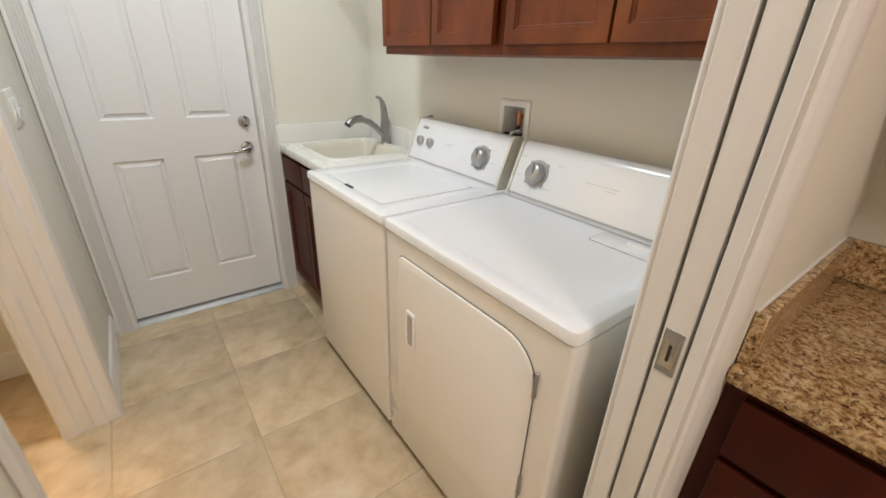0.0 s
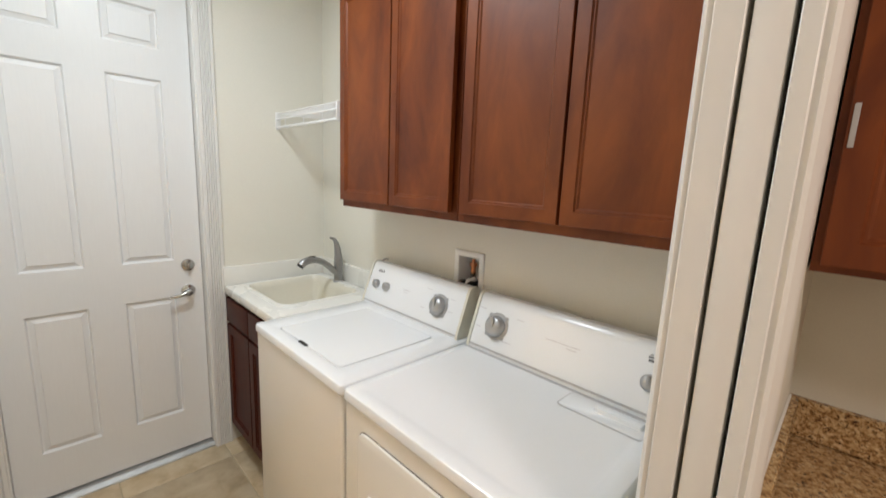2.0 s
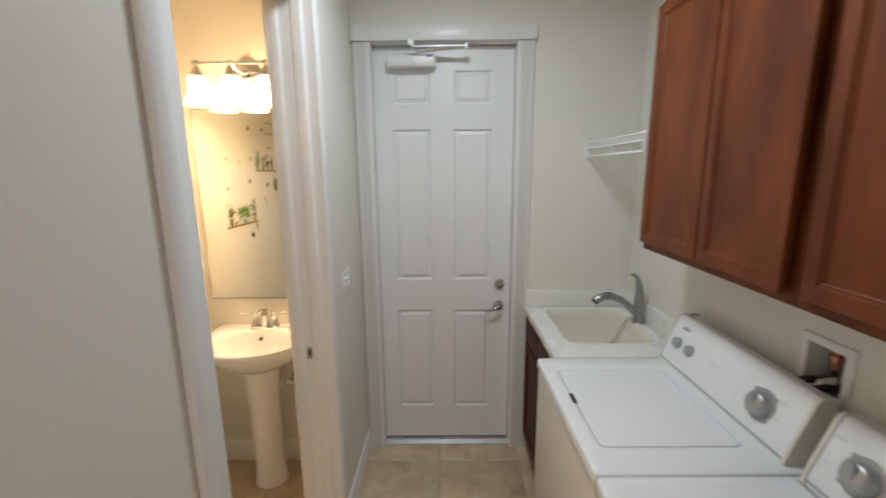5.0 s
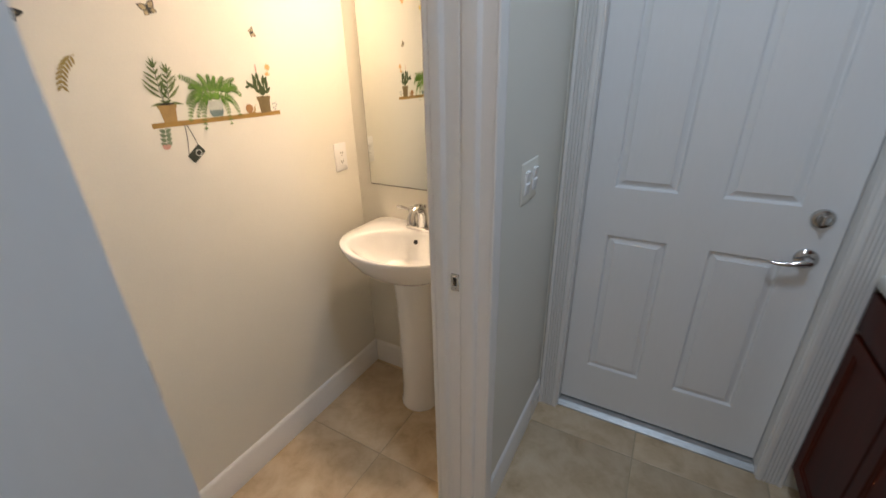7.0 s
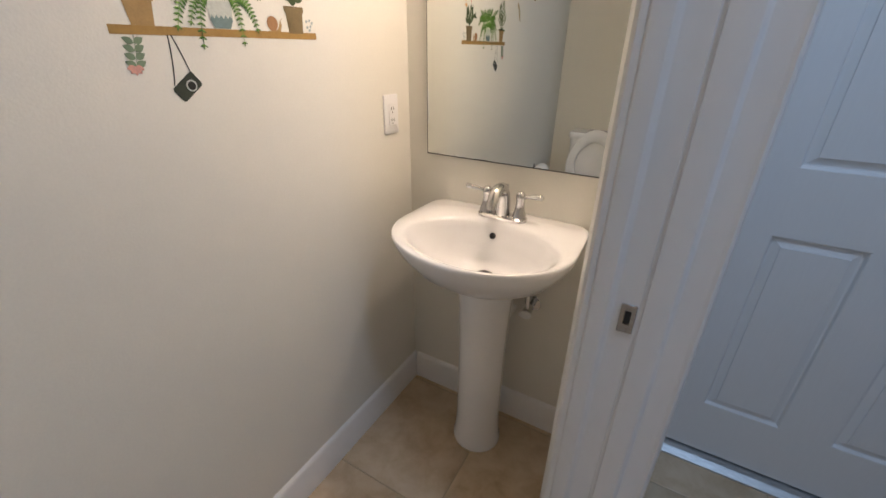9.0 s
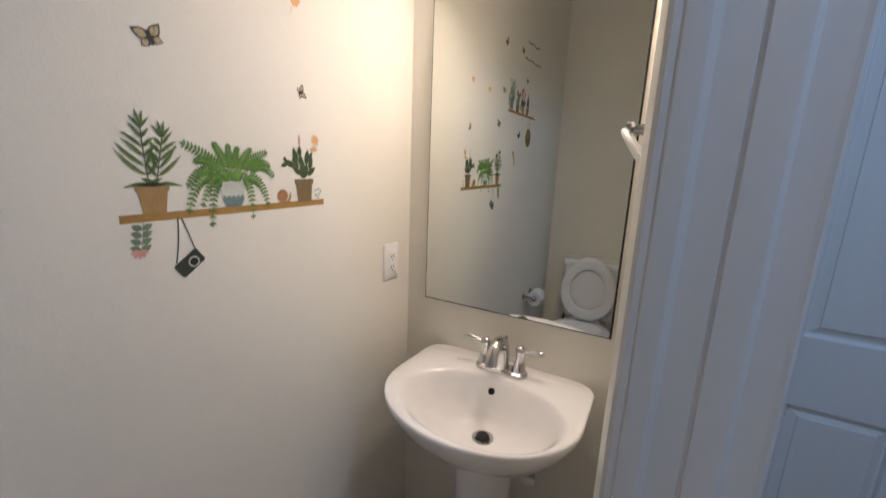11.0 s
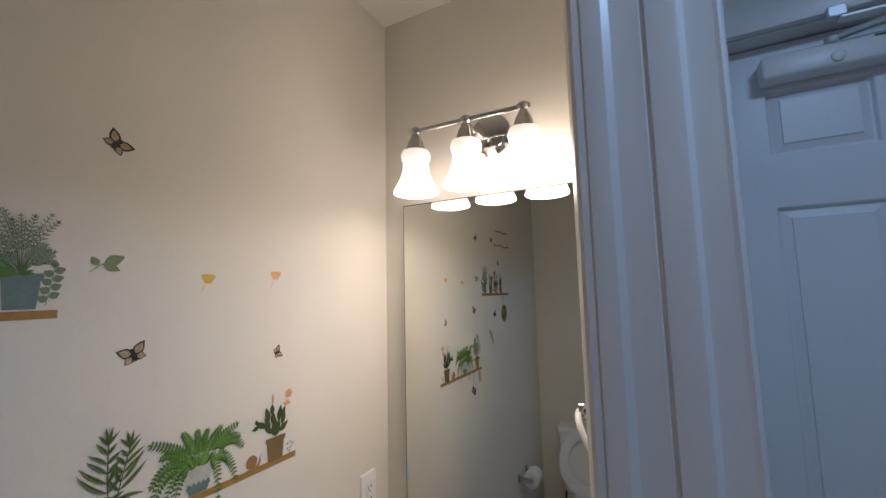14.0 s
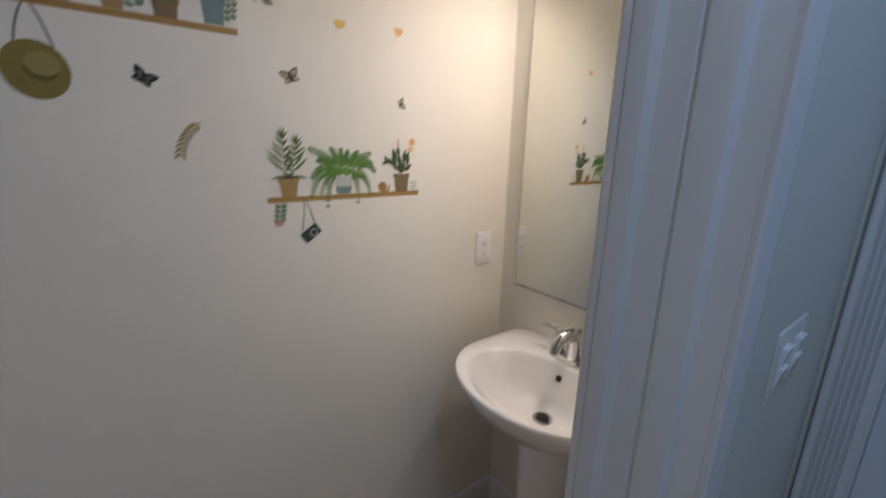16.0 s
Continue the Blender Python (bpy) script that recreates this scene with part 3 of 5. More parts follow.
def cabinet_body(parent, y0, y1, name="body"):
    # the sides' creamier colour holds the warm bounce light
    return part(name, loft(B(), [[(a, b, z) for a, b in rr(0.792, 1.430, y0, y1, 0.014, 4, i)] for z, i in ((0.035, 0.004), (0.045, 0), (0.896, 0), (0.896, 0.006), (0.905, 0.006))]), ENAMELB, parent, "white painted steel cabinet with warm bounce in its colour")


def feet(parent, y0, y1):
    for x in (0.84, 1.39):
        for y in (y0 + 0.05, y1 - 0.05):
            part("foot", lathe(B(), (x, y, 0.0), (0, 0, 1), [(0, 0.02), (0.02, 0.02), (0.02, 0.008), (0.04, 0.008)], 12), BLACK, parent, "black levelling foot")


WY0, WY1 = 1.570, 2.256
washer = thing("washing_machine", (1.1, 1.9, 0), "white top-loading washing machine beside the dryer", "washer")
cabinet_body(washer, WY0 + 0.004, WY1 - 0.004)
feet(washer, WY0, WY1)
L = (0.842, 1.262, 1.676, 2.146)
deck = [[(a, b, z) for a, b in rr(0.785, 1.430, WY0, WY1, 0.018, 5, i)] for z, i in ((0.9035, 0.003), (0.906, 0), (0.926, 0), (0.933, 0.003), (TOP, 0.009))]
deck += [[(a, b, z) for a, b in rr(*L, 0.022, 5, i)] for z, i in ((TOP, -0.006), (TOP - 0.002, 0), (TOP - 0.014, 0.0005))]
part("top_deck", loft(B(), deck), ENAMEL, washer, "glossy white enamel top")
lid = part("lid", loft(B(), [[(a, b, z) for a, b in rr(*L, 0.022, 5, i)] for z, i in ((TOP - 0.013, 0.004), (TOP - 0.003, 0.0035), (TOP, 0.0055), (TOP + 0.0005, 0.014))]), ENAMEL, washer, "closed white hinged lid")
part("finger_notch", loft(B(), [[(a, b, z) for a, b in rr(0.836, 0.850, 1.905, 1.965, 0.005, 4)] for z in (TOP - 0.001, TOP + 0.0022)]), BLACK, lid, "dark lid notch")
con = console(washer, WY0 + 0.026, WY1)
skirt(con, 1.738, 0.080, 0.050)
knob(con, 1.738, 0.080, 0.039, 0.032, "brushed nickel timer dial")
for y in (2.178, 2.098):
    knob(con, y, 0.082, 0.021, 0.022, "small brushed nickel knob")
bar(con, 2.160, 2.194, 0.142, 0.006, DARKPR)
bar(con, 2.166, 2.188, 0.151, 0.004, DARKPR)
bar(con, 2.150, 2.157, 0.142, 0.011, DARKPR)
bar(con, 1.93, 1.985, 0.095, 0.003, TEXTPR)
bar(con, 1.945, 1.975, 0.085, 0.002, TEXTPR)
for y0, y1, s in ((1.80, 1.83, 0.135), (1.66, 1.69, 0.12), (1.655, 1.68, 0.07), (1.82, 1.84, 0.05), (2.17, 2.19, 0.06), (2.09, 2.105, 0.06)):
    bar(con, y0, y1, s, 0.002, TEXTPR)
tube_pts = [(1.405, WY1 - 0.035, 1.130), (1.418, WY1 - 0.035, 1.142), (1.440, WY1 - 0.035, 1.138)]
part("lid_clip", tube(B(), tube_pts, 0.006, 8), GREYM, con)

DY0, DY1 = 0.826, 1.564
dryer = thing("tumble_dryer", (1.1, 1.19, 0), "white front-loading tumble dryer beside the washer", "dryer")
cabinet_body(dryer, DY0 + 0.004, DY1 - 0.004)
feet(dryer, DY0, DY1)
deck = [[(a, b, z) for a, b in rr(0.785, 1.430, DY0, DY1, 0.020, 5, i)] for z, i in ((0.9035, 0.003), (0.906, 0), (0.926, 0), (0.933, 0.003), (TOP, 0.009))]
deck += [[(a, b, z) for a, b in rr(0.825, 1.300, DY0 + 0.040, DY1 - 0.040, 0.03, 5, i)] for z, i in ((TOP, 0), (TOP - 0.0022, 0.006))]
part("top_deck", loft(B(), deck), ENAMEL, dryer, "glossy white enamel top with shallow dish")
dp = (0.905, 1.478, 0.24, 0.842)
rad = (0.035, 0.10, 0.10, 0.035)
# thin dark strip outlining the dryer door
part("door_gap", loft(B(), [[(0.7916 + d, a, b) for a, b in rr(dp[0], dp[1], dp[2], dp[3], rad, 7, i)] for i, d in ((-0.0032, 0.0), (-0.0032, -0.0012), (0.0, -0.0012))]), GAPM, dryer, "dark door gap")
# same warm-bounce tint as the cabinet sides
dd = part("door", loft(B(), [[(0.791 - d, a, b) for a, b in rr(dp[0], dp[1], dp[2], dp[3], rad, 7, i)] for i, d in ((0.0, 0.0), (0.0, 0.0045), (0.0015, 0.0062), (0.004, 0.0068), (0.011, 0.0068), (0.013, 0.0074))]), ENAMELB, dryer, "white dryer door with rounded corners, warm bounce in its colour")
h = part("handle_frame", loft(B(), [[(0.7836 - d, a, b) for a, b in rr(1.370, 1.420, 0.537, 0.672, 0.008, 4, i)] for i, d in ((0, 0), (0, 0.004), (0.003, 0.0055), (0.010, 0.0055), (0.013, 0.002))]), PLASTIC, dd, "white recessed pull")
# raised grey plate; its colour paints the shade inside the pull
part("handle_hollow", loft(B(), [[(0.7796 - d, a, b) for a, b in rr(1.383, 1.407, 0.551, 0.659, 0.005, 4)] for d in (0, 0.0016)]), GREYM, dd, "finger hollow with its shade painted grey")
for z in (0.755, 0.43):
    part("hinge", box(B(), 0.783, 0.792, 0.896, 0.905, z - 0.036, z + 0.036, 0.003, 1), STEEL, dryer, "grey metal hinge")
con = console(dryer, DY0, DY1 - 0.018)
for y, s, r in ((1.435, 0.080, 0.039),):
    skirt(con, y, s, 0.050)
    knob(con, y, s, r, 0.032, "brushed nickel timer dial")
knob(con, 0.905, 0.075, 0.024, 0.026, "brushed nickel start knob")
bar(con, 0.886, 0.922, 0.130, 0.007, DARKPR)
bar(con, 0.892, 0.905, 0.140, 0.010, DARKPR)
bar(con, 0.910, 0.924, 0.140, 0.005, DARKPR)
bar(con, 0.912, 0.920, 0.148, 0.003, DARKPR)
for y0, y1, s, m_ in ((1.195, 1.235, 0.096, TEXTPR), (1.155, 1.188, 0.096, TEXTPR), (1.115, 1.148, 0.096, TEXTPR), (1.125, 1.16, 0.086, TEXTPR), (1.33, 1.36, 0.125, TEXTPR), (1.50, 1.53, 0.13, TEXTPR), (1.505, 1.525, 0.06, TEXTPR), (1.36, 1.40, 0.035, TEXTPR)):
    bar(con, y0, y1, s, 0.0024, m_)
part("lint_lid_gap", loft(B(), [[(a, b, z) for a, b in rr(1.202, 1.2985, 0.865, 1.103, 0.014, 5)] for z in (TOP - 0.0022, TOP - 0.0006)]), GREYM, dryer, "grey gap round filter lid")
ll = part("lint_lid", loft(B(), [[(a, b, z) for a, b in rr(1.205, 1.296, 0.868, 1.100, 0.012, 5, i)] for z, i in ((TOP - 0.0022, 0), (TOP + 0.0008, 0.001), (TOP + 0.002, 0.004))]), ENAMEL, dryer, "white lint filter lid")
part("lint_grip", loft(B(), [[(a, b, z) for a, b in rr(1.240, 1.272, 0.880, 1.010, 0.008, 5, i)] for z, i in ((TOP + 0.002, 0), (TOP + 0.012, 0.003), (TOP + 0.0135, 0.006))]), ENAMEL, ll)
part("seam", box(B(), 1.299, 1.311, DY0 + 0.013, DY1 - 0.016, TOP - 0.001, TOP + 0.0006), GREYM, dryer, smooth=0)

# ---- utility sink, counter, cabinet ----
sc_ = thing("sink_cabinet", (1.15, 2.58, 0), "dark cherry sink base cabinet under white counter", "cabinet")
bm = B()
box(bm, 0.890, 0.908, 2.266, 2.932, 0.10, 0.893)
box(bm, 0.908, 1.450, 2.266, 2.282, 0.10, 0.893)
box(bm, 0.908, 1.450, 2.916, 2.932, 0.10, 0.893)
box(bm, 0.908, 1.450, 2.282, 2.916, 0.10, 0.116)
box(bm, 1.440, 1.450, 2.282, 2.916, 0.116, 0.893)
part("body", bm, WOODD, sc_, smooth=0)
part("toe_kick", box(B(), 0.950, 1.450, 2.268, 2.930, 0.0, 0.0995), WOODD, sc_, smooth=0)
SHK = [(0, 0.0), (0, 0.017), (0.002, 0.019), (0.048, 0.019), (0.052, 0.014), (0.057, 0.014), (0.062, 0.010)]
SHP = [(0.0615, 0.0), (0.0615, 0.0098), (0.066, 0.0098)]


def shaker(parent, face, a0, a1, b0, b1, material, name="door", k=1.0):
    """A framed door on a plane; face(u, v, d) with d outwards."""
    d = part(name, loft(B(), [[face(u, v, w) for u, v in ((a0 + i * k, b0 + i * k), (a1 - i * k, b0 + i * k), (a1 - i * k, b1 - i * k), (a0 + i * k, b1 - i * k))] for i, w in SHK], True, False), material, parent, smooth=15)
    part("panel", loft(B(), [[face(u, v, w) for u, v in ((a0 + i * k, b0 + i * k), (a1 - i * k, b0 + i * k), (a1 - i * k, b1 - i * k), (a0 + i * k, b1 - i * k))] for i, w in SHP], False, True), material, d, smooth=0)
    return d


fs = lambda u, v, d: (0.8895 - d, u, v)
for a, b in ((2.276, 2.590), (2.598, 2.916)):
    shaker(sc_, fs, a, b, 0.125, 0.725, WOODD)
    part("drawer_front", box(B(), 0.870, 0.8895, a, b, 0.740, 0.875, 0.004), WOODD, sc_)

sink = thing("utility_sink", (1.15, 2.58, 0.9), "white countertop with integral cream utility basin", "sink")
CX = (0.866, 1.446, 2.262, 2.916)
BO = (0.965, 1.382, 2.392, 2.866)
ct = [[(a, b, z) for a, b in rr(*CX, 0.010, 5, i)] for z, i in ((0.894, 0.002), (0.897, 0), (0.926, 0), (0.933, 0.003), (0.936, 0.010))]
ct += [[(a, b, z) for a, b in rr(*BO, 0.055, 5, i)] for z, i in ((0.936, -0.030), (0.941, -0.026), (0.9425, -0.016), (0.940, -0.004))]
part("countertop", loft(B(), ct, False, False), SOLID, sink, "white solid countertop")
part("basin", loft(B(), [[(a, b, z) for a, b in rr(*BO, 0.055, 5, i)] for z, i in ((0.940, -0.004), (0.934, 0.004), (0.900, 0.012), (0.800, 0.022), (0.755, 0.045), (0.742, 0.085), (0.740, 0.15))], False, True), BOWL, sink, "cream moulded basin")
part("drain", lathe(B(), (1.17, 2.61, 0.740), (0, 0, 1), [(0, 0.045), (0.002, 0.043), (0.003, 0.03), (0.001, 0.02), (0.001, 0)]), CHROME, sink, "chrome drain")
part("soap_dish", loft(B(), [[(1.40 + a, 2.52 + b, z) for a, b in circ(0, 0, r, 20, r * 1.6)] for z, r in ((0.9365, 0.026), (0.939, 0.024), (0.9385, 0.019), (0.937, 0.016))]), SOLID, sink)
part("backsplash", box(B(), 0.866, XE - 0.002, 2.9185, YN - 0.0005, 0.905, 1.036, 0.003), SOLID, sink)
part("side_splash", box(B(), 1.447, XE - 0.0005, 2.262, 2.9180, 0.905, 1.036, 0.003), SOLID, sink)

fa = thing("kitchen_style_faucet", (1.405, 2.652, 0.936), "brushed steel pull-out faucet beside utility basin", "faucet")
part("body", lathe(B(), (1.405, 2.652, 0.9365), (0, 0, 1), [(0, 0.031), (0.006, 0.030), (0.010, 0.026), (0.06, 0.025), (0.12, 0.026), (0.150, 0.023), (0.165, 0.014), (0.168, 0)]), STEEL, fa)
part("lever", tube(B(), [(1.404, 2.652, 1.085), (1.400, 2.652, 1.130), (1.392, 2.652, 1.165), (1.378, 2.652, 1.190), (1.352, 2.652, 1.200)], [0.022, 0.019, 0.015, 0.010, 0.006], 12), STEEL, fa)
spout = part("spout", tube(B(), [(1.400, 2.652, 0.985), (1.375, 2.652, 1.005), (1.345, 2.652, 1.035), (1.305, 2.652, 1.065), (1.262, 2.652, 1.081), (1.222, 2.652, 1.083), (1.192, 2.652, 1.073), (1.175, 2.652, 1.058)], [0.018, 0.018, 0.0175, 0.017, 0.018, 0.020, 0.022, 0.021], 14), STEEL, fa)
part("spray_button", box(B(), 1.222, 1.262, 2.645, 2.659, 1.100, 1.1035, 0.001, 1), BLACK, spout, "black spray button")
part("nozzle", lathe(B(), (1.178, 2.652, 1.062), (-0.6, 0, -0.8), [(0, 0.019), (0.014, 0.018), (0.014, 0)], 14), BLACK, spout)

# ---- washer supply box ----
ob_ = thing("supply_box", (XE, 1.69, 1.16), "white recessed washer supply box with hoses", "utility box")
fr = [[(XE + d, a, b) for a, b in rr(1.608, 1.772, 1.072, 1.260, 0.004, 3, i)] for i, d in ((0, -0.0005), (0, -0.005), (0.003, -0.007), (0.024, -0.007), (0.026, -0.004))]
fr += [[(XE + d, a, b) for a, b in rr(1.634, 1.746, 1.098, 1.234, 0.003, 3)] for d in (0.0, 0.085)]
part("frame", loft(B(), fr, False, True), PLASTIC, ob_)
for y, m_ in ((1.665, BLACK), (1.715, BLACK)):
    part("valve", lathe(B(), (XE + 0.055, y, 1.155), (0, 0, 1), [(0, 0.011), (0.03, 0.011), (0.03, 0.016), (0.045, 0.016), (0.045, 0.008), (0.06, 0.008)], 12), COPPER, ob_, "brass and copper valve")
    part("hose", tube(B(), [(XE + 0.055, y, 1.158), (XE + 0.050, y, 1.135), (XE + 0.028, y + 0.004, 1.118), (XE - 0.004, y + 0.012, 1.122), (XE - 0.020, y + 0.030, 1.108), (XE - 0.022, y + 0.040, 1.05), (XE - 0.018, y + 0.045, 0.95)], 0.011, 8), m_, ob_, "black rubber hose")
part("pipe", tube(B(), [(XE + 0.06, 1.665, 1.21), (XE + 0.06, 1.665, 1.234)], 0.008, 8), COPPER, ob_)
part("drain_hose", tube(B(), [(XE + 0.05, 1.69, 1.105), (XE + 0.03, 1.69, 1.135), (XE + 0.0, 1.692, 1.130), (XE - 0.019, 1.694, 1.09), (XE - 0.02, 1.70, 0.95)], 0.012, 8), PLASTIC, ob_, "pale drain hose")

# ---- wall cabinets over the machines ----
CF = 1.212


def wall_cabinet(y0, y1, doors, label, ajar):
    c = thing("wall_cabinet", ((CF + XE) / 2, (y0 + y1) / 2, 1.40), label, "cabinet", "cabinets over the laundry machines")
    part("body", box(B(), CF, XE - 0.001, y0, y1, 1.412, 2.340, 0.0015, 1), WOOD, c)
    for (a, b), open_ in zip(doors, ajar):
        # hinge on the far side from the free edge
        def face(u, v, d, a=a, b=b, o=open_):
            k = (u - b) / (a - b) if o else 0
            return (CF - 0.001 - d - o * k, u, v)
        shaker(c, face, a, b, 1.442, 2.322, WOOD, k=0.80)
    return c


wall_cabinet(1.532, 2.275, ((1.904, 2.268), (1.550, 1.896)), "cherry-stained two-door wall cabinet with one door ajar", (0.0, 0.012))
wall_cabinet(0.755, 1.530, ((1.147, 1.508), (0.766, 1.139)), "cherry-stained two-door wall cabinet over dryer", (0.0, 0.0))

# ---- wire shelf ----
ws = thing("wire_shelf", (1.32, 2.58, 1.86), "white coated wire shelf with hanging rail by cabinet", "shelf")
SX, SY0, SY1 = 1.186, 2.281, 2.934
for z in (1.876, 1.846):
    part("front_wire", tube(B(), [(SX, SY0, z), (SX, SY1, z)], 0.0042, 8), WIRE, ws)
part("hanging_rail", tube(B(), [(SX + 0.004, SY0, 1.803), (SX + 0.004, SY1, 1.803)], 0.0065, 8), WIRE, ws)
part("back_wire", tube(B(), [(XE - 0.008, SY0, 1.876), (XE - 0.008, SY1, 1.876)], 0.003, 8), WIRE, ws)
for k in range(26):
    y = SY0 + 0.012 + k * (SY1 - SY0 - 0.024) / 25
    part("cross_wire", tube(B(), [(XE - 0.008, y, 1.8785), (SX + 0.003, y, 1.8785), (SX + 0.0005, y, 1.876), (SX + 0.0005, y, 1.846)], 0.0024, 5), WIRE, ws)
part("end_bracket", box(B(), SX - 0.010, SX + 0.020, YN - 0.008, YN - 0.0005, 1.790, 1.886, 0.003), PLASTIC, ws)
part("end_bracket", box(B(), SX - 0.006, SX + 0.014, SY0 - 0.005, SY0 - 0.0005, 1.795, 1.882, 0.002, 1), PLASTIC, ws)
for y in (2.42, 2.62, 2.84):
    part("hook", tube(B(), [(SX + 0.004, y, 1.846), (SX + 0.004, y, 1.808), (SX + 0.012, y, 1.795), (SX + 0.022, y, 1.800)], 0.0022, 6), WIRE, ws)

# ---- kitchen corner ----
kb = thing("kitchen_base_cabinet", (1.3, 0.3, 0), "dark cherry kitchen base cabinet under granite", "cabinet")
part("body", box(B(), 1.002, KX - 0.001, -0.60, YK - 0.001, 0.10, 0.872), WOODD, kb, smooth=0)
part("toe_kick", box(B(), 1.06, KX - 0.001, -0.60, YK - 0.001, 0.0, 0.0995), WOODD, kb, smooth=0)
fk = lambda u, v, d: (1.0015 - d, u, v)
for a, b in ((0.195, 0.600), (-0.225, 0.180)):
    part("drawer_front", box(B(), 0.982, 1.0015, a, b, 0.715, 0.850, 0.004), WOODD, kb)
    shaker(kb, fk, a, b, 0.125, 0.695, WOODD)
gc = thing("granite_counter", (1.3, 0.0, 0.89), "golden brown speckled granite counter with splash", "countertop")
part("slab", box(B(), 0.972, KX - 0.001, -0.62, YK - 0.001, 0.873, 0.910, 0.008, 3), GRANITE, gc)
part("side_splash", box(B(), 0.995, KX - 0.0225, YK - 0.022, YK - 0.0015, 0.911, 1.016, 0.002, 1), GRANITE, gc)
part("backsplash", box(B(), KX - 0.022, KX - 0.0015, -0.62, YK - 0.0015, 0.911, 1.016, 0.002, 1), GRANITE, gc)
part("caulk", box(B(), 0.996, KX - 0.022, YK - 0.006, YK - 0.0005, 1.0165, 1.0195), TRIM, gc, smooth=0)
ku = thing("kitchen_wall_cabinet", (1.46, 0.2, 1.4), "cherry-stained kitchen wall cabinet above granite counter", "cabinet")
part("body", box(B(), 1.305, KX - 0.001, -0.50, YK - 0.004, 1.40, 2.42), WOOD, ku, smooth=0)
for a, b in ((0.070, 0.618), (-0.48, 0.060)):
    shaker(ku, lambda u, v, d: (1.3045 - d, u, v), a, b, 1.415, 2.40, WOOD)
part("scuff_strip", box(B(), 1.2830, 1.2852, 0.604, 0.613, 1.64, 1.72, 0.001, 1), GREYM, ku, "whitish worn strip on door edge")

# ---- powder room: pedestal sink ----
ps = thing("pedestal_sink", (-0.615, 2.63, 0), "white ceramic pedestal sink under the mirror", "sink")
SCX, SCY = -0.615, 2.600


def rim(s, dy_=0.0, n=64, cy=2.66):
    out = []
    for k in range(n):
        a = 2 * math.pi * k / n
        c, d = math.cos(a), math.sin(a)
        if d >= 0:
            x = math.copysign(abs(c) ** 0.13, c) * (0.272 - 0.034 * d)
            y = d ** 0.13 * 0.222
        else:
            x, y = 0.272 * c, 0.218 * d
        out.append((SCX + x * s, cy + (SCY + y - cy) * s + dy_))
    return out


def ell(rx, ry, cx, cy, n=64):
    return [(cx + rx * math.cos(2 * math.pi * k / n), cy + ry * math.sin(2 * math.pi * k / n)) for k in range(n)]


ZS = 0.881
outer = [(0.36, 0.700), (0.42, 0.716), (0.60, 0.738), (0.80, 0.780), (0.935, 0.830), (0.985, 0.858), (1.0, 0.872), (0.996, 0.879), (0.985, ZS)]
loops = [[(a, b, z) for a, b in rim(s)] for s, z in outer]
loops += [[(a, b, z) for a, b in ell(rx, ry, -0.602, cy)] for rx, ry, cy, z in ((0.234, 0.167, 2.562, ZS - 0.0006), (0.226, 0.160, 2.562, ZS - 0.0035), (0.217, 0.152, 2.563, ZS - 0.0105), (0.205, 0.143, 2.567, ZS - 0.028), (0.174, 0.118, 2.582, ZS - 0.075), (0.130, 0.084, 2.605, ZS - 0.120), (0.070, 0.050, 2.618, ZS - 0.138), (0.028, 0.028, 2.622, ZS - 0.142))]
bowl = part("basin", loft(B(), loops), CERAMIC, ps, smooth=50)
part("overflow", lathe(B(), (-0.620, 2.7035, 0.836), (0, -0.85, 0.4), [(0, 0.010), (0.003, 0.010), (0.003, 0)], 14), BLACK, bowl, "dark overflow hole")
dr = part("drain", lathe(B(), (-0.606, 2.622, ZS - 0.1425), (0, 0, 1), [(0, 0.031), (0.003, 0.030), (0.0045, 0.024), (0.002, 0.020)]), CHROME, bowl, "chrome drain ring")
part("stopper", lathe(B(), (-0.606, 2.622, ZS - 0.140), (0, 0, 1), [(0, 0.018), (0.006, 0.018), (0.009, 0.015), (0.0095, 0)], 18), BLACK, bowl, "dark drain stopper")
part("pedestal", loft(B(), [[(a, b, z) for a, b in ell(rx, ry, SCX, 2.665, 32)] for rx, ry, z in ((0.090, 0.086, 0.0), (0.090, 0.086, 0.018), (0.084, 0.080, 0.032), (0.080, 0.076, 0.12), (0.080, 0.076, 0.45), (0.086, 0.082, 0.62), (0.098, 0.094, 0.73))]), CERAMIC, ps)

pf = thing("basin_faucet", (SCX, 2.755, ZS), "polished chrome two-handle basin faucet on sink", "faucet")
part("base", loft(B(), [[(a, b, z) for a, b in rr(SCX - 0.080, SCX + 0.080, 2.728, 2.786, 0.028, 7, i)] for z, i in ((ZS + 0.0003, 0), (ZS + 0.008, 0), (ZS + 0.013, 0.006), (ZS + 0.015, 0.014))]), CHROME, pf)
part("spout", tube(B(), [(SCX, 2.757, ZS + 0.012), (SCX, 2.757, ZS + 0.050), (SCX, 2.752, ZS + 0.080), (SCX, 2.735, ZS + 0.100), (SCX, 2.708, ZS + 0.104), (SCX, 2.682, ZS + 0.092), (SCX, 2.666, ZS + 0.070), (SCX, 2.662, ZS + 0.055)], [0.024, 0.022, 0.021, 0.0195, 0.018, 0.0165, 0.0155, 0.015], 14), CHROME, pf)
part("lift_rod", tube(B(), [(SCX, 2.781, ZS + 0.012), (SCX, 2.781, ZS + 0.088), (SCX, 2.781, ZS + 0.090), (SCX, 2.781, ZS + 0.102)], [0.003, 0.003, 0.0065, 0.0055], 10), CHROME, pf)
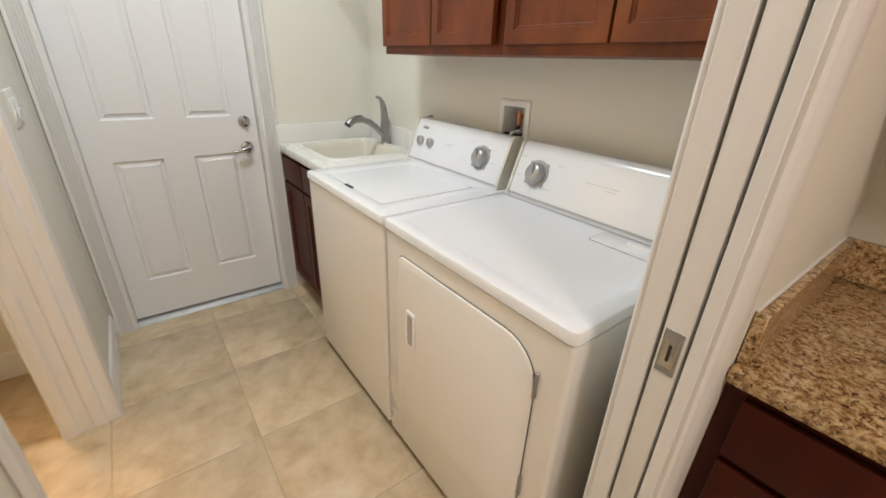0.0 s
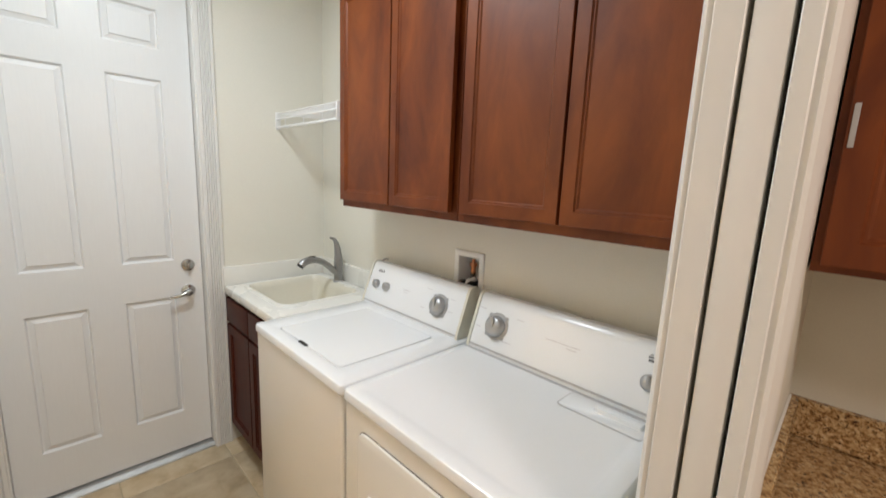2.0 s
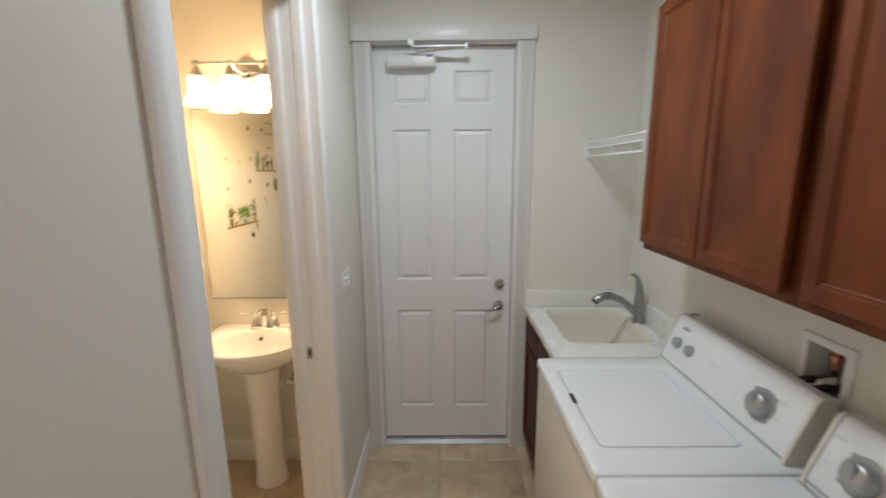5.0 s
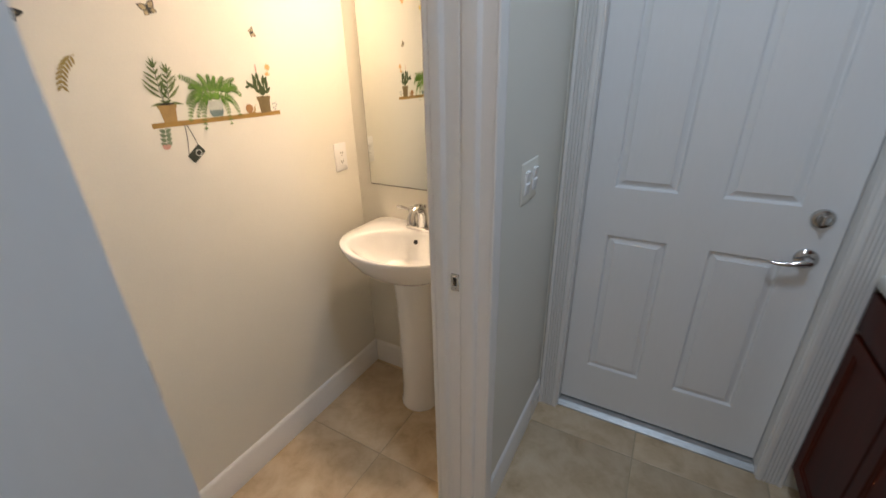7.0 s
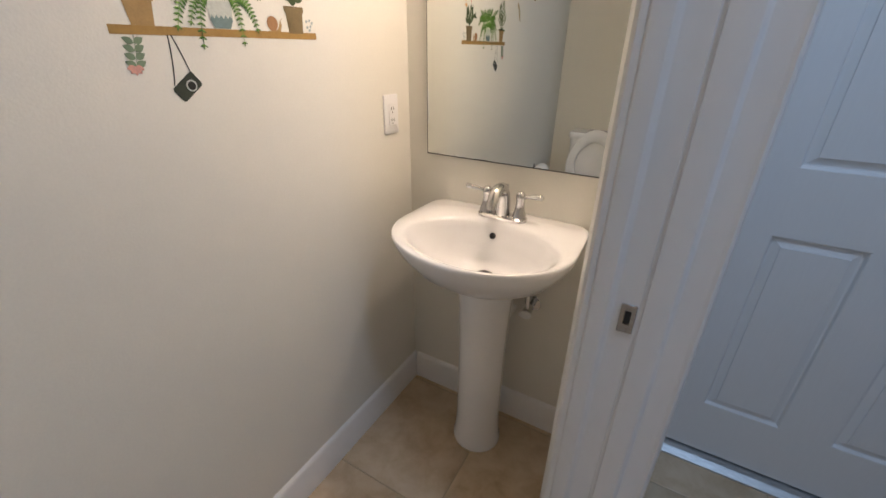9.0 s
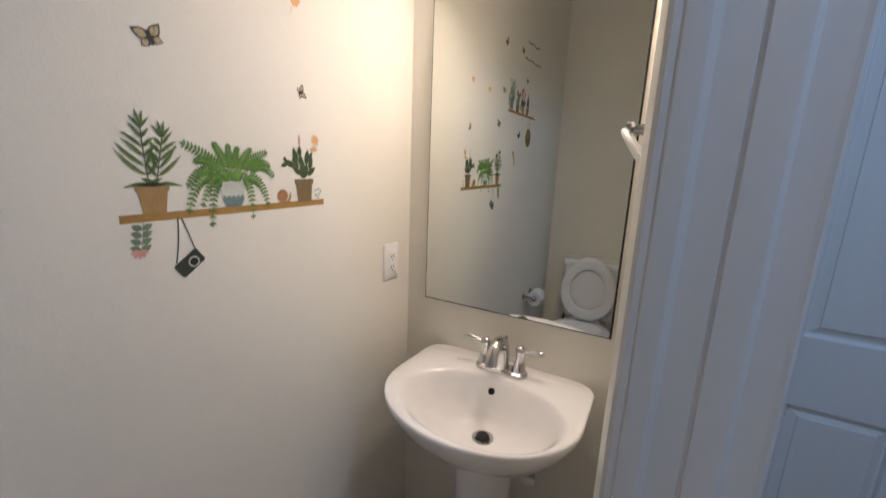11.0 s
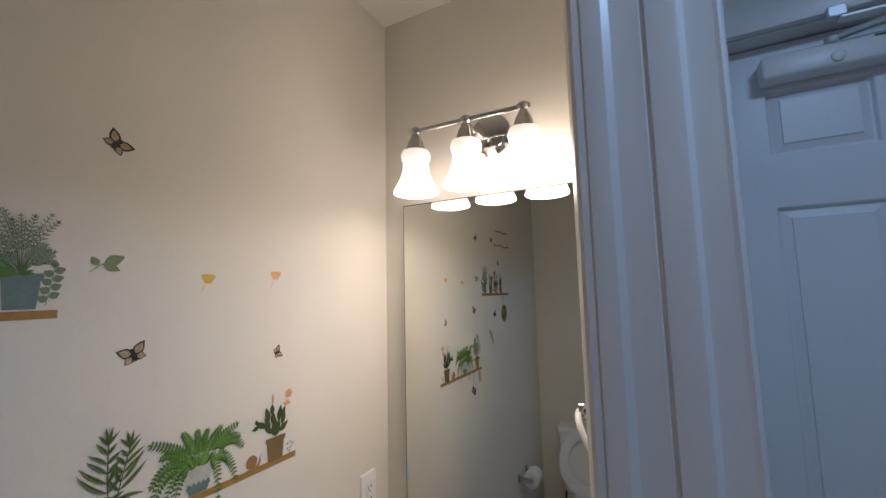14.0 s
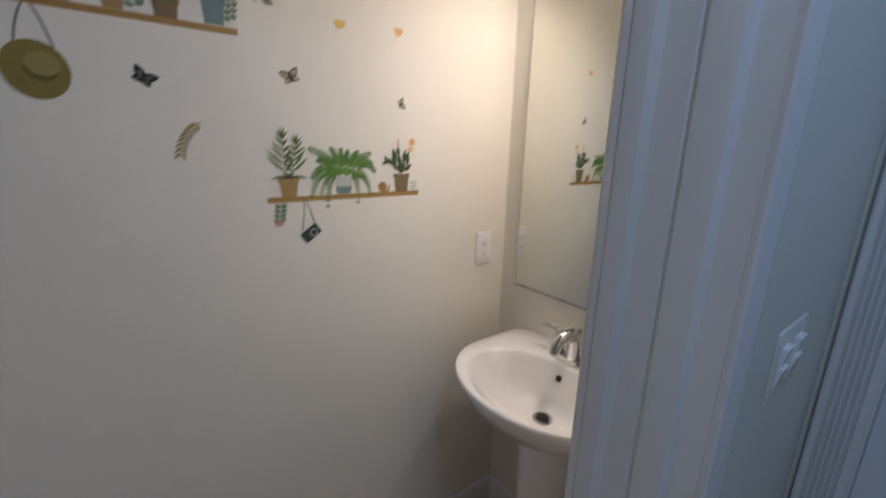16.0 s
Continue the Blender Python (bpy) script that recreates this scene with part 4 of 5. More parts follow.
for s in (-1, 1):
    hx = SCX + s * 0.055
    post = part("handle_post", lathe(B(), (hx, 2.757, ZS + 0.012), (0, 0, 1), [(0, 0.022), (0.006, 0.021), (0.03, 0.014), (0.055, 0.012), (0.060, 0.015), (0.072, 0.014), (0.080, 0.008), (0.082, 0)]), CHROME, pf)
    part("handle", tube(B(), [(hx, 2.757, ZS + 0.077), (hx + s * 0.025, 2.755, ZS + 0.081), (hx + s * 0.050, 2.752, ZS + 0.085), (hx + s * 0.066, 2.750, ZS + 0.087), (hx + s * 0.072, 2.750, ZS + 0.088)], [0.005, 0.0055, 0.008, 0.0085, 0.004], 10), CHROME, post)
sv = thing("supply_valve", (-0.50, YM - 0.05, 0.56), "pale supply valve and pipe under the sink", "valve")
part("stub", lathe(B(), (-0.50, YM - 0.0005, 0.56), (0, -1, 0), [(0, 0.03), (0.003, 0.028), (0.004, 0.010), (0.05, 0.010), (0.05, 0.015), (0.075, 0.015), (0.075, 0)], 14), CHROME, sv)
part("handle", loft(B(), [[(-0.50 + a, y, 0.56 + b) for a, b in circ(0, 0, r, 14, r * 0.6)] for y, r in ((YM - 0.078, 0.02), (YM - 0.090, 0.02))]), PLASTIC, sv)
part("riser", tube(B(), [(-0.50, YM - 0.062, 0.57), (-0.505, YM - 0.064, 0.66), (-0.54, YM - 0.07, 0.74), (-0.56, YM - 0.07, 0.80)], 0.006, 8), PLASTIC, sv)
part("drain_pipe", tube(B(), [(-0.575, YM - 0.001, 0.52), (-0.575, YM - 0.05, 0.52), (-0.59, YM - 0.09, 0.53), (-0.60, YM - 0.10, 0.60)], 0.018, 10), PLASTIC, sv)

# ---- mirror ----
mi = thing("wall_mirror", (-0.63, YM, 1.036), "frameless rectangular wall mirror with worn dark edge", "mirror")
part("backing", box(B(), -0.9285, -0.3300, YM - 0.007, YM - 0.0005, 1.032, 2.0580, 0.0008, 1), BLACK, mi, "dark mirror edge")
part("glass", box(B(), -0.9240, -0.3345, YM - 0.0105, YM - 0.0072, 1.0365, 2.0540), MIRROR, mi, smooth=0)
random.seed(4)
for k in range(9):
    x = random.uniform(-0.92, -0.34) if k % 2 else random.uniform(-0.80, -0.70)
    w = random.uniform(0.003, 0.013)
    part("edge_corrosion", loft(B(), [[(x + a, y, 1.0365 + b) for a, b in circ(0, 0, w, 9, random.uniform(0.0008, 0.002))] for y in (YM - 0.0108, YM - 0.0106)]), BLACK, mi, "dark silvering spot")

# ---- vanity light ----
vl = thing("vanity_light", (-0.648, YM, 2.26), "chrome three-lamp vanity light with lit frosted shades", "wall lamp")
LY, LZ = 2.700, 2.252
plate = part("backplate", lathe(B(), (-0.606, YM - 0.0005, 2.240), (0, -1, 0), [(0, 0.066), (0.006, 0.066), (0.009, 0.060), (0.013, 0.060), (0.016, 0.052), (0.020, 0.052), (0.024, 0.040), (0.026, 0.0)], 32), CHROME, vl)
part("screw", lathe(B(), (-0.580, YM - 0.024, 2.228), (0, -1, 0), [(0, 0.006), (0.006, 0.005), (0.007, 0)], 10), CHROME, plate)
part("arm", tube(B(), [(-0.606, YM - 0.022, 2.233), (-0.616, YM - 0.055, 2.218), (-0.628, YM - 0.095, 2.228), (-0.636, LY, LZ)], 0.008, 10), CHROME, vl)
part("bar", tube(B(), [(-0.822, LY, LZ), (-0.448, LY, LZ)], 0.0075, 12), CHROME, vl)
for x in (-0.803, -0.636, -0.467):
    part("ball_joint", lathe(B(), (x - 0.015, LY, LZ), (1, 0, 0), [(0, 0.008), (0.006, 0.013), (0.015, 0.015), (0.024, 0.013), (0.030, 0.008)], 14), CHROME, vl)
    part("socket_cone", lathe(B(), (x, LY, LZ - 0.008), (0, 0, -1), [(0, 0.010), (0.010, 0.014), (0.025, 0.022), (0.052, 0.030), (0.054, 0.0)], 20), NICKEL, vl)
    top_ = LZ - 0.060
    sh = part("shade", lathe(B(), (x, LY, top_), (0, 0, -1), [(0.040, 0.037), (0.062, 0.040), (0.092, 0.049), (0.116, 0.063), (0.114, 0.060), (0.090, 0.046), (0.060, 0.036), (0.040, 0.034)], 28, False), SHADE_BRIGHT if x > -0.5 else SHADE, vl, "glowing frosted bell shade", smooth=60)
    part("neck", lathe(B(), (x, LY, top_), (0, 0, -1), [(0, 0.030), (0.004, 0.040), (0.018, 0.045), (0.032, 0.042), (0.0398, 0.037)], 28, False), RIMG, sh, "frosted glass bulge", smooth=60)
    part("rim", lathe(B(), (x, LY, top_), (0, 0, -1), [(0.1162, 0.0632), (0.126, 0.0675), (0.131, 0.0680), (0.133, 0.0665), (0.128, 0.0640), (0.1162, 0.0602)], 28, False), SHADE, sh, "frosted glass rim", smooth=60)

# ---- outlet, towel ring ----
ot = thing("wall_outlet", (XS, 2.716, 1.17), "white duplex wall outlet on the decal wall", "outlet")
part("cover_plate", loft(B(), [[(XS + d, a, b) for a, b in rr(2.681, 2.753, 1.107, 1.226, 0.005, 4, i)] for i, d in ((0, 0.0005), (0, 0.004), (0.004, 0.007))]), PLASTIC, ot)
rec = part("receptacle", box(B(), XS + 0.007, XS + 0.0095, 2.700, 2.734, 1.133, 1.200, 0.001, 1), PLASTIC, ot)
for z in (1.150, 1.184):
    for y in (2.711, 2.723):
        part("slot", box(B(), XS + 0.0094, XS + 0.0099, y - 0.0012, y + 0.0012, z - 0.004, z + 0.005), BLACK, rec, smooth=0)
    part("ground_hole", lathe(B(), (XS + 0.0094, 2.716, z - 0.010), (1, 0, 0), [(0, 0.0025), (0.0005, 0.0025)], 8), BLACK, rec)
tr = thing("towel_ring", (XP, 2.46, 1.55), "white and chrome towel ring on the wall", "towel ring")
part("mount", lathe(B(), (XP - 0.0005, 2.45, 1.553), (-1, 0, 0), [(0, 0.026), (0.006, 0.026), (0.010, 0.020), (0.012, 0.010), (0.054, 0.009), (0.058, 0.013), (0.066, 0.013), (0.070, 0.0)], 18), CHROME, tr)
part("ring", tube(B(), arc((-0.280, 2.45, 1.494), (0, 1, 0), (-0.58, 0, 0.815), 0.070, 90, 450, 28), 0.0055, 8), PLASTIC, tr)

# ---- toilet ----
to = thing("toilet", (-0.655, YB, 0), "white ceramic toilet with raised lid and seat", "toilet")
TX = -0.655
part("tank", loft(B(), [[(a, b, z) for a, b in rr(TX - 0.185, TX + 0.185, YB + 0.015, YB + 0.195, 0.03, 5, i)] for z, i in ((0.44, 0.035), (0.47, 0.02), (0.60, 0.008), (0.82, 0.0))]), CERAMIC, to)
part("tank_lid", loft(B(), [[(a, b, z) for a, b in rr(TX - 0.195, TX + 0.195, YB + 0.008, YB + 0.205, 0.03, 5, i)] for z, i in ((0.8205, 0.002), (0.826, 0), (0.850, 0), (0.858, 0.006))]), CERAMIC, to)
part("flush_lever", tube(B(), [(TX - 0.145, YB + 0.195, 0.765), (TX - 0.145, YB + 0.210, 0.765), (TX - 0.10, YB + 0.216, 0.760)], 0.006, 8), CHROME, to, "chrome flush lever")


def egg(s, z, cy=None):
    cy = YB + 0.40
    return [(TX + 0.185 * s * math.cos(a) * (1 - 0.10 * math.sin(a)), cy + (0.235 if math.sin(a) > 0 else 0.19) * s * math.sin(a), z) for a in [2 * math.pi * k / 32 for k in range(32)]]


tb = part("bowl", loft(B(), [egg(0.62, 0.0), egg(0.60, 0.10), egg(0.66, 0.22), egg(0.86, 0.34), egg(1.0, 0.415), egg(1.0, 0.44), egg(0.97, 0.446), egg(0.78, 0.446), egg(0.72, 0.42), egg(0.55, 0.33), egg(0.25, 0.27)]), CERAMIC, to)
part("seat_hinge", box(B(), TX - 0.10, TX + 0.10, YB + 0.205, YB + 0.235, 0.447, 0.468, 0.006), PLASTIC, to)


def upright(s, y, z0=0.46, hh=0.43):
    out = []
    for k in range(32):
        a = 2 * math.pi * k / 32
        zz = z0 + hh / 2 + hh / 2 * s * math.sin(a)
        out.append((TX + 0.178 * s * math.cos(a) * (1 - 0.12 * math.sin(a)), y - 0.05 * (zz - z0), zz))
    return out


part("lid", loft(B(), [upright(1.0, YB + 0.232), upright(1.0, YB + 0.242), upright(0.96, YB + 0.246)]), PLASTIC, to, "raised white toilet lid")
part("seat", loft(B(), [upright(0.97, YB + 0.250), upright(0.985, YB + 0.262), upright(0.95, YB + 0.268), upright(0.68, YB + 0.268), upright(0.64, YB + 0.262), upright(0.64, YB + 0.250)], False, False), PLASTIC, to, "raised white toilet seat")
part("supply_hose", tube(B(), [(TX - 0.2, YB + 0.01, 0.15), (TX - 0.2, YB + 0.06, 0.18), (TX - 0.17, YB + 0.09, 0.42), (TX - 0.15, YB + 0.1, 0.45)], 0.007, 8), BLACK, to, "dark supply hose")

tp = thing("toilet_paper_holder", (XS, 1.40, 0.63), "chrome toilet paper holder with a half-used roll", "paper holder")
for y in (1.335, 1.475):
    part("post", lathe(B(), (XS + 0.0005, y, 0.64), (1, 0, 0), [(0, 0.024), (0.005, 0.024), (0.009, 0.012), (0.062, 0.010), (0.070, 0.014), (0.078, 0.010), (0.080, 0)], 16), CHROME, tp)
part("rod", tube(B(), [(XS + 0.068, 1.34, 0.64), (XS + 0.068, 1.47, 0.64)], 0.008, 10), CHROME, tp)
part("paper_roll", lathe(B(), (XS + 0.068, 1.355, 0.632), (0, 1, 0), [(0, 0.020), (0, 0.045), (0.002, 0.047), (0.098, 0.047), (0.10, 0.045), (0.10, 0.020), (0.099, 0.019), (0.001, 0.019), (0, 0.020)], 24, False), PAPER, tp, "white paper roll")

# ---- wall decals ----
random.seed(11)
STACK = [0]


def flat(bm, pts, layer=0):
    """A flat shape on the decal wall; points are (y, z)."""
    STACK[0] = (STACK[0] + 1) % 45
    x = XS + 0.0003 + layer * 0.00017 + STACK[0] * 0.0000035
    pts = [(1.999 + 0.986 * (a - 1.987), b - 0.003 - 0.012 * (b - 1.38)) for a, b in pts]
    bm.faces.new([bm.verts.new((x, a, b)) for a, b in pts])


def leaf(bm, y, z, ang, length, width, layer=0, bend=0.0, n=5):
    """A pointed leaf from its foot, turned ang degrees from rightwards."""
    a = radians(ang)
    ca, sa = math.cos(a), math.sin(a)
    up, dn = [], []
    for k in range(n + 1):
        f = k / n
        w = width / 2 * math.sin(math.pi * min(1, f ** 0.8)) if 0 < k < n else 0
        lx, ly = f * length, bend * length * f * f
        up.append((lx, ly + w))
        if 0 < k < n:
            dn.append((lx, ly - w))
    pts = up + dn[::-1]
    flat(bm, [(y + u * ca - v * sa, z + u * sa + v * ca) for u, v in pts], layer)


def stroke(bm, pts, w, layer=0):
    for (a, b), (c, d) in zip(pts, pts[1:]):
        l_ = math.hypot(c - a, d - b) or 1
        nx, ny = -(d - b) / l_ * w / 2, (c - a) / l_ * w / 2
        flat(bm, [(a + nx, b + ny), (a - nx, b - ny), (c - nx, d - ny), (c + nx, d + ny)], layer)


def curve2(p, q, r, n=8):
    return [((1 - t) ** 2 * p[0] + 2 * t * (1 - t) * q[0] + t * t * r[0], (1 - t) ** 2 * p[1] + 2 * t * (1 - t) * q[1] + t * t * r[1]) for t in [k / n for k in range(n + 1)]]


def decal_thing(name, y, z, label):
    return thing(name, (XS, y, z), label, "wall decal", "botanical wall decals")


def frond(bm, pts, size, layer, gap=1, ang=62, thin=0.34, side_drop=1.0):
    """Leaflets on both sides of a curved stem."""
    n = len(pts)
    for i in range(1 + n // 4, n):
        (a, b), (c, d) = pts[i - 1], pts[i]
        base = math.degrees(math.atan2(d - b, c - a))
        k = size * (1 - 0.55 * i / n)
        for s in (1, -1):
            leaf(bm, c, d, base + s * ang, k, k * thin, layer)
    leaf(bm, *pts[-1], math.degrees(math.atan2(pts[-1][1] - pts[-2][1], pts[-1][0] - pts[-2][0])), size * 0.5, size * 0.2, layer)


def pot(parent, y, z0, z1, w0, w1, material, lip=True, layer=3):
    bm_ = B()
    flat(bm_, [(y - w0 / 2, z0), (y + w0 / 2, z0), (y + w1 / 2 * 0.92, z1 - (0.012 if lip else 0)), (y - w1 / 2 * 0.92, z1 - (0.012 if lip else 0))], layer)
    if lip:
        flat(bm_, [(y - w1 / 2 * 1.02, z1 - 0.012), (y + w1 / 2 * 1.02, z1 - 0.012), (y + w1 / 2 * 1.07, z1 - 0.005), (y + w1 / 2 * 1.05, z1), (y - w1 / 2 * 1.05, z1), (y - w1 / 2 * 1.07, z1 - 0.005)], layer + 1)
    return part("pot", bm_, material, parent, smooth=0)


def soil(parent, y, z, w):
    bm_ = B()
    flat(bm_, [(y + w / 2 * math.cos(a), z + 0.0035 * math.sin(a)) for a in [2 * math.pi * k / 14 for k in range(14)]], 5)
    part("soil", bm_, D_POTS, parent, smooth=0)


def shelf_decal(y0, y1, z0, z1, tilt=0.0):
    d = decal_thing("shelf_decal", (y0 + y1) / 2, z0, "flat ochre shelf decal on the cream wall")
    bm_ = B()
    flat(bm_, [(y0, z0), (y1, z0 - tilt), (y1, z1 - tilt), (y0, z1)], 1)
    part("print", bm_, D_SHELF, d, smooth=0)


SHZ = 1.3885
shelf_decal(1.984, 2.430, 1.3745, SHZ)
# palm in a terracotta pot
d = decal_thing("palm_decal", 2.04, SHZ, "decal of an olive palm in a terracotta pot")
pot(d, 2.0385, SHZ, 1.4375, 0.037, 0.051, D_POT)
soil(d, 2.0385, 1.4375, 0.046)
bm, bm2, bm3 = B(), B(), B()
for tip, foot, lean in (((2.030, 1.530), (2.034, 1.438), 1), ((2.062, 1.516), (2.046, 1.438), -1)):
    st = curve2(foot, (foot[0] + (tip[0] - foot[0]) * 0.25 - 0.003 * lean, (foot[1] + tip[1]) / 2), tip, 6)
    stroke(bm2, st, 0.0017, 3)
    for i, (a, b) in enumerate(st[:-1]):
        f = i / 5
        for s in (1, -1):
            outer = s == lean
            ln_ = (0.040 if i == 0 else 0.066 - 0.034 * f) * (1.0 if outer else 0.62) * random.uniform(0.92, 1.06)
            turn = (84 if i == 0 else 66 - 30 * f) * (1.0 if outer else 0.72) + random.uniform(-6, 6)
            bend = s * (random.uniform(-0.34, -0.16) if i in (1, 2) else random.uniform(0.02, 0.24))
            w_ = random.uniform(0.0070, 0.0085) * (1.0 - 0.15 * f)
            leaf(bm if outer else bm3, a, b, 90 + s * turn, ln_, w_, 4 + (i % 2), bend, n=8)
            leaf(bm2, a, b, 90 + s * turn - s * 1.5, ln_ * 0.92, w_ * 0.24, 6, bend, n=8)
    for turn in (-27, -8, 6, 25):
        leaf(bm3, *st[-1], 92 + turn, 0.033 - abs(turn) * 0.0003, 0.0052, 5, turn * 0.008)
        leaf(bm2, *st[-1], 92 + turn, 0.030 - abs(turn) * 0.0003, 0.0014, 6, turn * 0.008)
tagged(part("leaves", bm, D_OLIVE, d, "sage-olive lance-shaped leaves", smooth=0), kind="stuff")
tagged(part("inner_leaves", bm3, decal("mid olive leaf", (0.135, 0.200, 0.052)), d, "mid olive leaves", smooth=0), kind="stuff")
tagged(part("dark_leaves", bm2, decal("dark olive leaf", (0.045, 0.075, 0.026)), d, "dark olive stems and midribs", smooth=0), kind="stuff")
# fern in a pale pot
d = decal_thing("fern_decal", 2.19, SHZ, "decal of a bright fern in a pale patterned pot")
bm = B()
flat(bm, [(2.1855 + u, v) for u, v in ((-0.017, 1.389), (0.017, 1.389), (0.0235, 1.403), (0.0255, 1.420), (0.0245, 1.437), (-0.0245, 1.437), (-0.0255, 1.420), (-0.0235, 1.403))], 3)
part("pot", bm, D_CREAM, d, smooth=0)
bm = B()
flat(bm, [(2.169, 1.3895), (2.202, 1.3895), (2.2095, 1.404)] + [(2.2095 - 0.0048 * k, 1.4125 if k % 2 else 1.406) for k in range(1, 10)] + [(2.1615, 1.404)], 4)
part("pot_pattern", bm, D_BLUE, d, "slate blue wave pattern", smooth=0)
bm = B()
bm2 = B()
FRONDS = (((2.150, 1.486), (2.098, 1.507)), ((2.168, 1.490), (2.153, 1.510)), ((2.182, 1.480), (2.180, 1.508)), ((2.215, 1.484), (2.264, 1.497)), ((2.250, 1.492), (2.279, 1.450)), ((2.228, 1.470), (2.227, 1.366)), ((2.146, 1.470), (2.138, 1.360)), ((2.120, 1.478), (2.097, 1.390)), ((2.128, 1.484), (2.100, 1.436)), ((2.250, 1.465), (2.264, 1.391)), ((2.192, 1.485), (2.200, 1.504)), ((2.150, 1.475), (2.123, 1.398)), ((2.240, 1.490), (2.270, 1.472)), ((2.205, 1.482), (2.228, 1.502)), ((2.140, 1.490), (2.116, 1.478)))
for i, (mid, tip) in enumerate(FRONDS):
    st = curve2((2.186 + (tip[0] - 2.186) * 0.10, 1.442), mid, tip, 16)
    stroke(bm if i % 2 else bm2, st, 0.0012, 4 + i % 3)
    long_ = math.hypot(tip[0] - 2.186, tip[1] - 1.442)
    size = min(0.0195, 0.0060 + 0.125 * long_)
    frond(bm2, st, size, 4 + i % 3, ang=66, thin=0.40)
    frond(bm, [(a, b + 0.0012) for a, b in st], size * 0.72, 5 + i % 3, ang=62, thin=0.30)
for k in range(20):
    leaf(bm if k % 3 else bm2, 2.186 + random.uniform(-0.018, 0.018), 1.438, 90 + random.uniform(-50, 50), random.uniform(0.02, 0.052), 0.0055, 6)
tagged(part("fronds", bm, D_GREEN, d, "bright green fronds", smooth=0), kind="stuff")
tagged(part("dark_fronds", bm2, decal("mid green", (0.055, 0.140, 0.018)), d, "darker green fronds", smooth=0), kind="stuff")
# snail
d = decal_thing("snail_decal", 2.305, SHZ, "small brown snail decal on the shelf decal")
bm = B()
flat(bm, circ(2.305, 1.4035, 0.0145, 18), 3)
part("shell", bm, D_SNAIL, d, smooth=0)
bm = B()
flat(bm, [(2.290, 1.3885), (2.325, 1.3885), (2.330, 1.402), (2.326, 1.411), (2.322, 1.398), (2.316, 1.392)], 2)
stroke(bm, [(2.327, 1.408), (2.333, 1.415)], 0.001, 2)
part("body", bm, D_POT, d, smooth=0)
# Christmas cactus
d = decal_thing("flowering_cactus_decal", 2.37, SHZ, "decal of a segmented cactus with orange flowers")
pot(d, 2.369, 1.386, 1.440, 0.041, 0.053, D_POTD)
for y, z, a, l_, w in ((2.365, 1.442, 100, 0.030, 0.014), (2.362, 1.468, 96, 0.030, 0.015), (2.372, 1.442, 80, 0.034, 0.014), (2.377, 1.472, 82, 0.036, 0.015), (2.360, 1.450, 140, 0.030, 0.012), (2.342, 1.468, 150, 0.034, 0.014), (2.350, 1.480, 108, 0.032, 0.014), (2.318, 1.480, 110, 0.012, 0.008), (2.380, 1.448, 40, 0.030, 0.014), (2.358, 1.492, 92, 0.024, 0.013), (2.369, 1.440, 92, 0.040, 0.016), (2.352, 1.462, 118, 0.030, 0.014), (2.386, 1.462, 74, 0.030, 0.013), (2.383, 1.480, 62, 0.026, 0.012), (2.322, 1.474, 190, 0.018, 0.010)):
    bm = B()
    leaf(bm, y, z, a, l_ * 1.08, w * 1.0, 3, n=7)
    part("segment", bm, D_GREEND, d, smooth=0)
bm = B()
leaf(bm, 2.358, 1.514, 90, 0.030, 0.006, 4)
part("flower_bud", bm, D_PINK, d, "coral flower bud", smooth=0)
bm = B()
for k in range(7):
    leaf(bm, 2.406, 1.532, k * 51, 0.013, 0.008, 4)
part("flower", bm, D_ORANGE, d, "open orange flower", smooth=0)
bm = B()
for a in (20, 60, 100, 150):
    leaf(bm, 2.400, 1.506, a, 0.014, 0.006, 4)
stroke(bm, [(2.390, 1.494), (2.400, 1.508)], 0.002, 3)
part("flower", bm, D_ORANGE, d, "half-open orange flower", smooth=0)
d = decal_thing("dotted_leaf_decal", 2.41, SHZ, "small pale grey dotted leaf decal")
bm = B()
for y, z in ((2.404, 1.410), (2.413, 1.412), (2.405, 1.398), (2.415, 1.400), (2.420, 1.407), (2.411, 1.392)):
    leaf(bm, y - 0.004, z, 30, 0.009, 0.006, 3)
part("print", bm, decal("pale blue grey", (0.36, 0.42, 0.42)), d, smooth=0)
# hanging sprig
d = decal_thing("hanging_sprig_decal", 2.01, 1.34, "hanging sage sprig decal with pink flower")
bm = B()
st = [(2.018, 1.374), (2.016, 1.350), (2.011, 1.328)]
stroke(bm, st, 0.0012, 1)
for z in (1.362, 1.350, 1.338, 1.326):
    for s in (1, -1):
        leaf(bm, 2.0155 - (1.362 - z) * 0.14, z, 90 - s * 64, 0.0185, 0.0115, 2, n=7)
tagged(part("leaves", bm, D_GREY, d, smooth=0), kind="stuff")
bm = B()
for k in range(5):
    leaf(bm, 2.0075, 1.326, 195 + k * 36, 0.0145, 0.009, 2)
part("flower", bm, D_PINK, d, "pink flower", smooth=0)
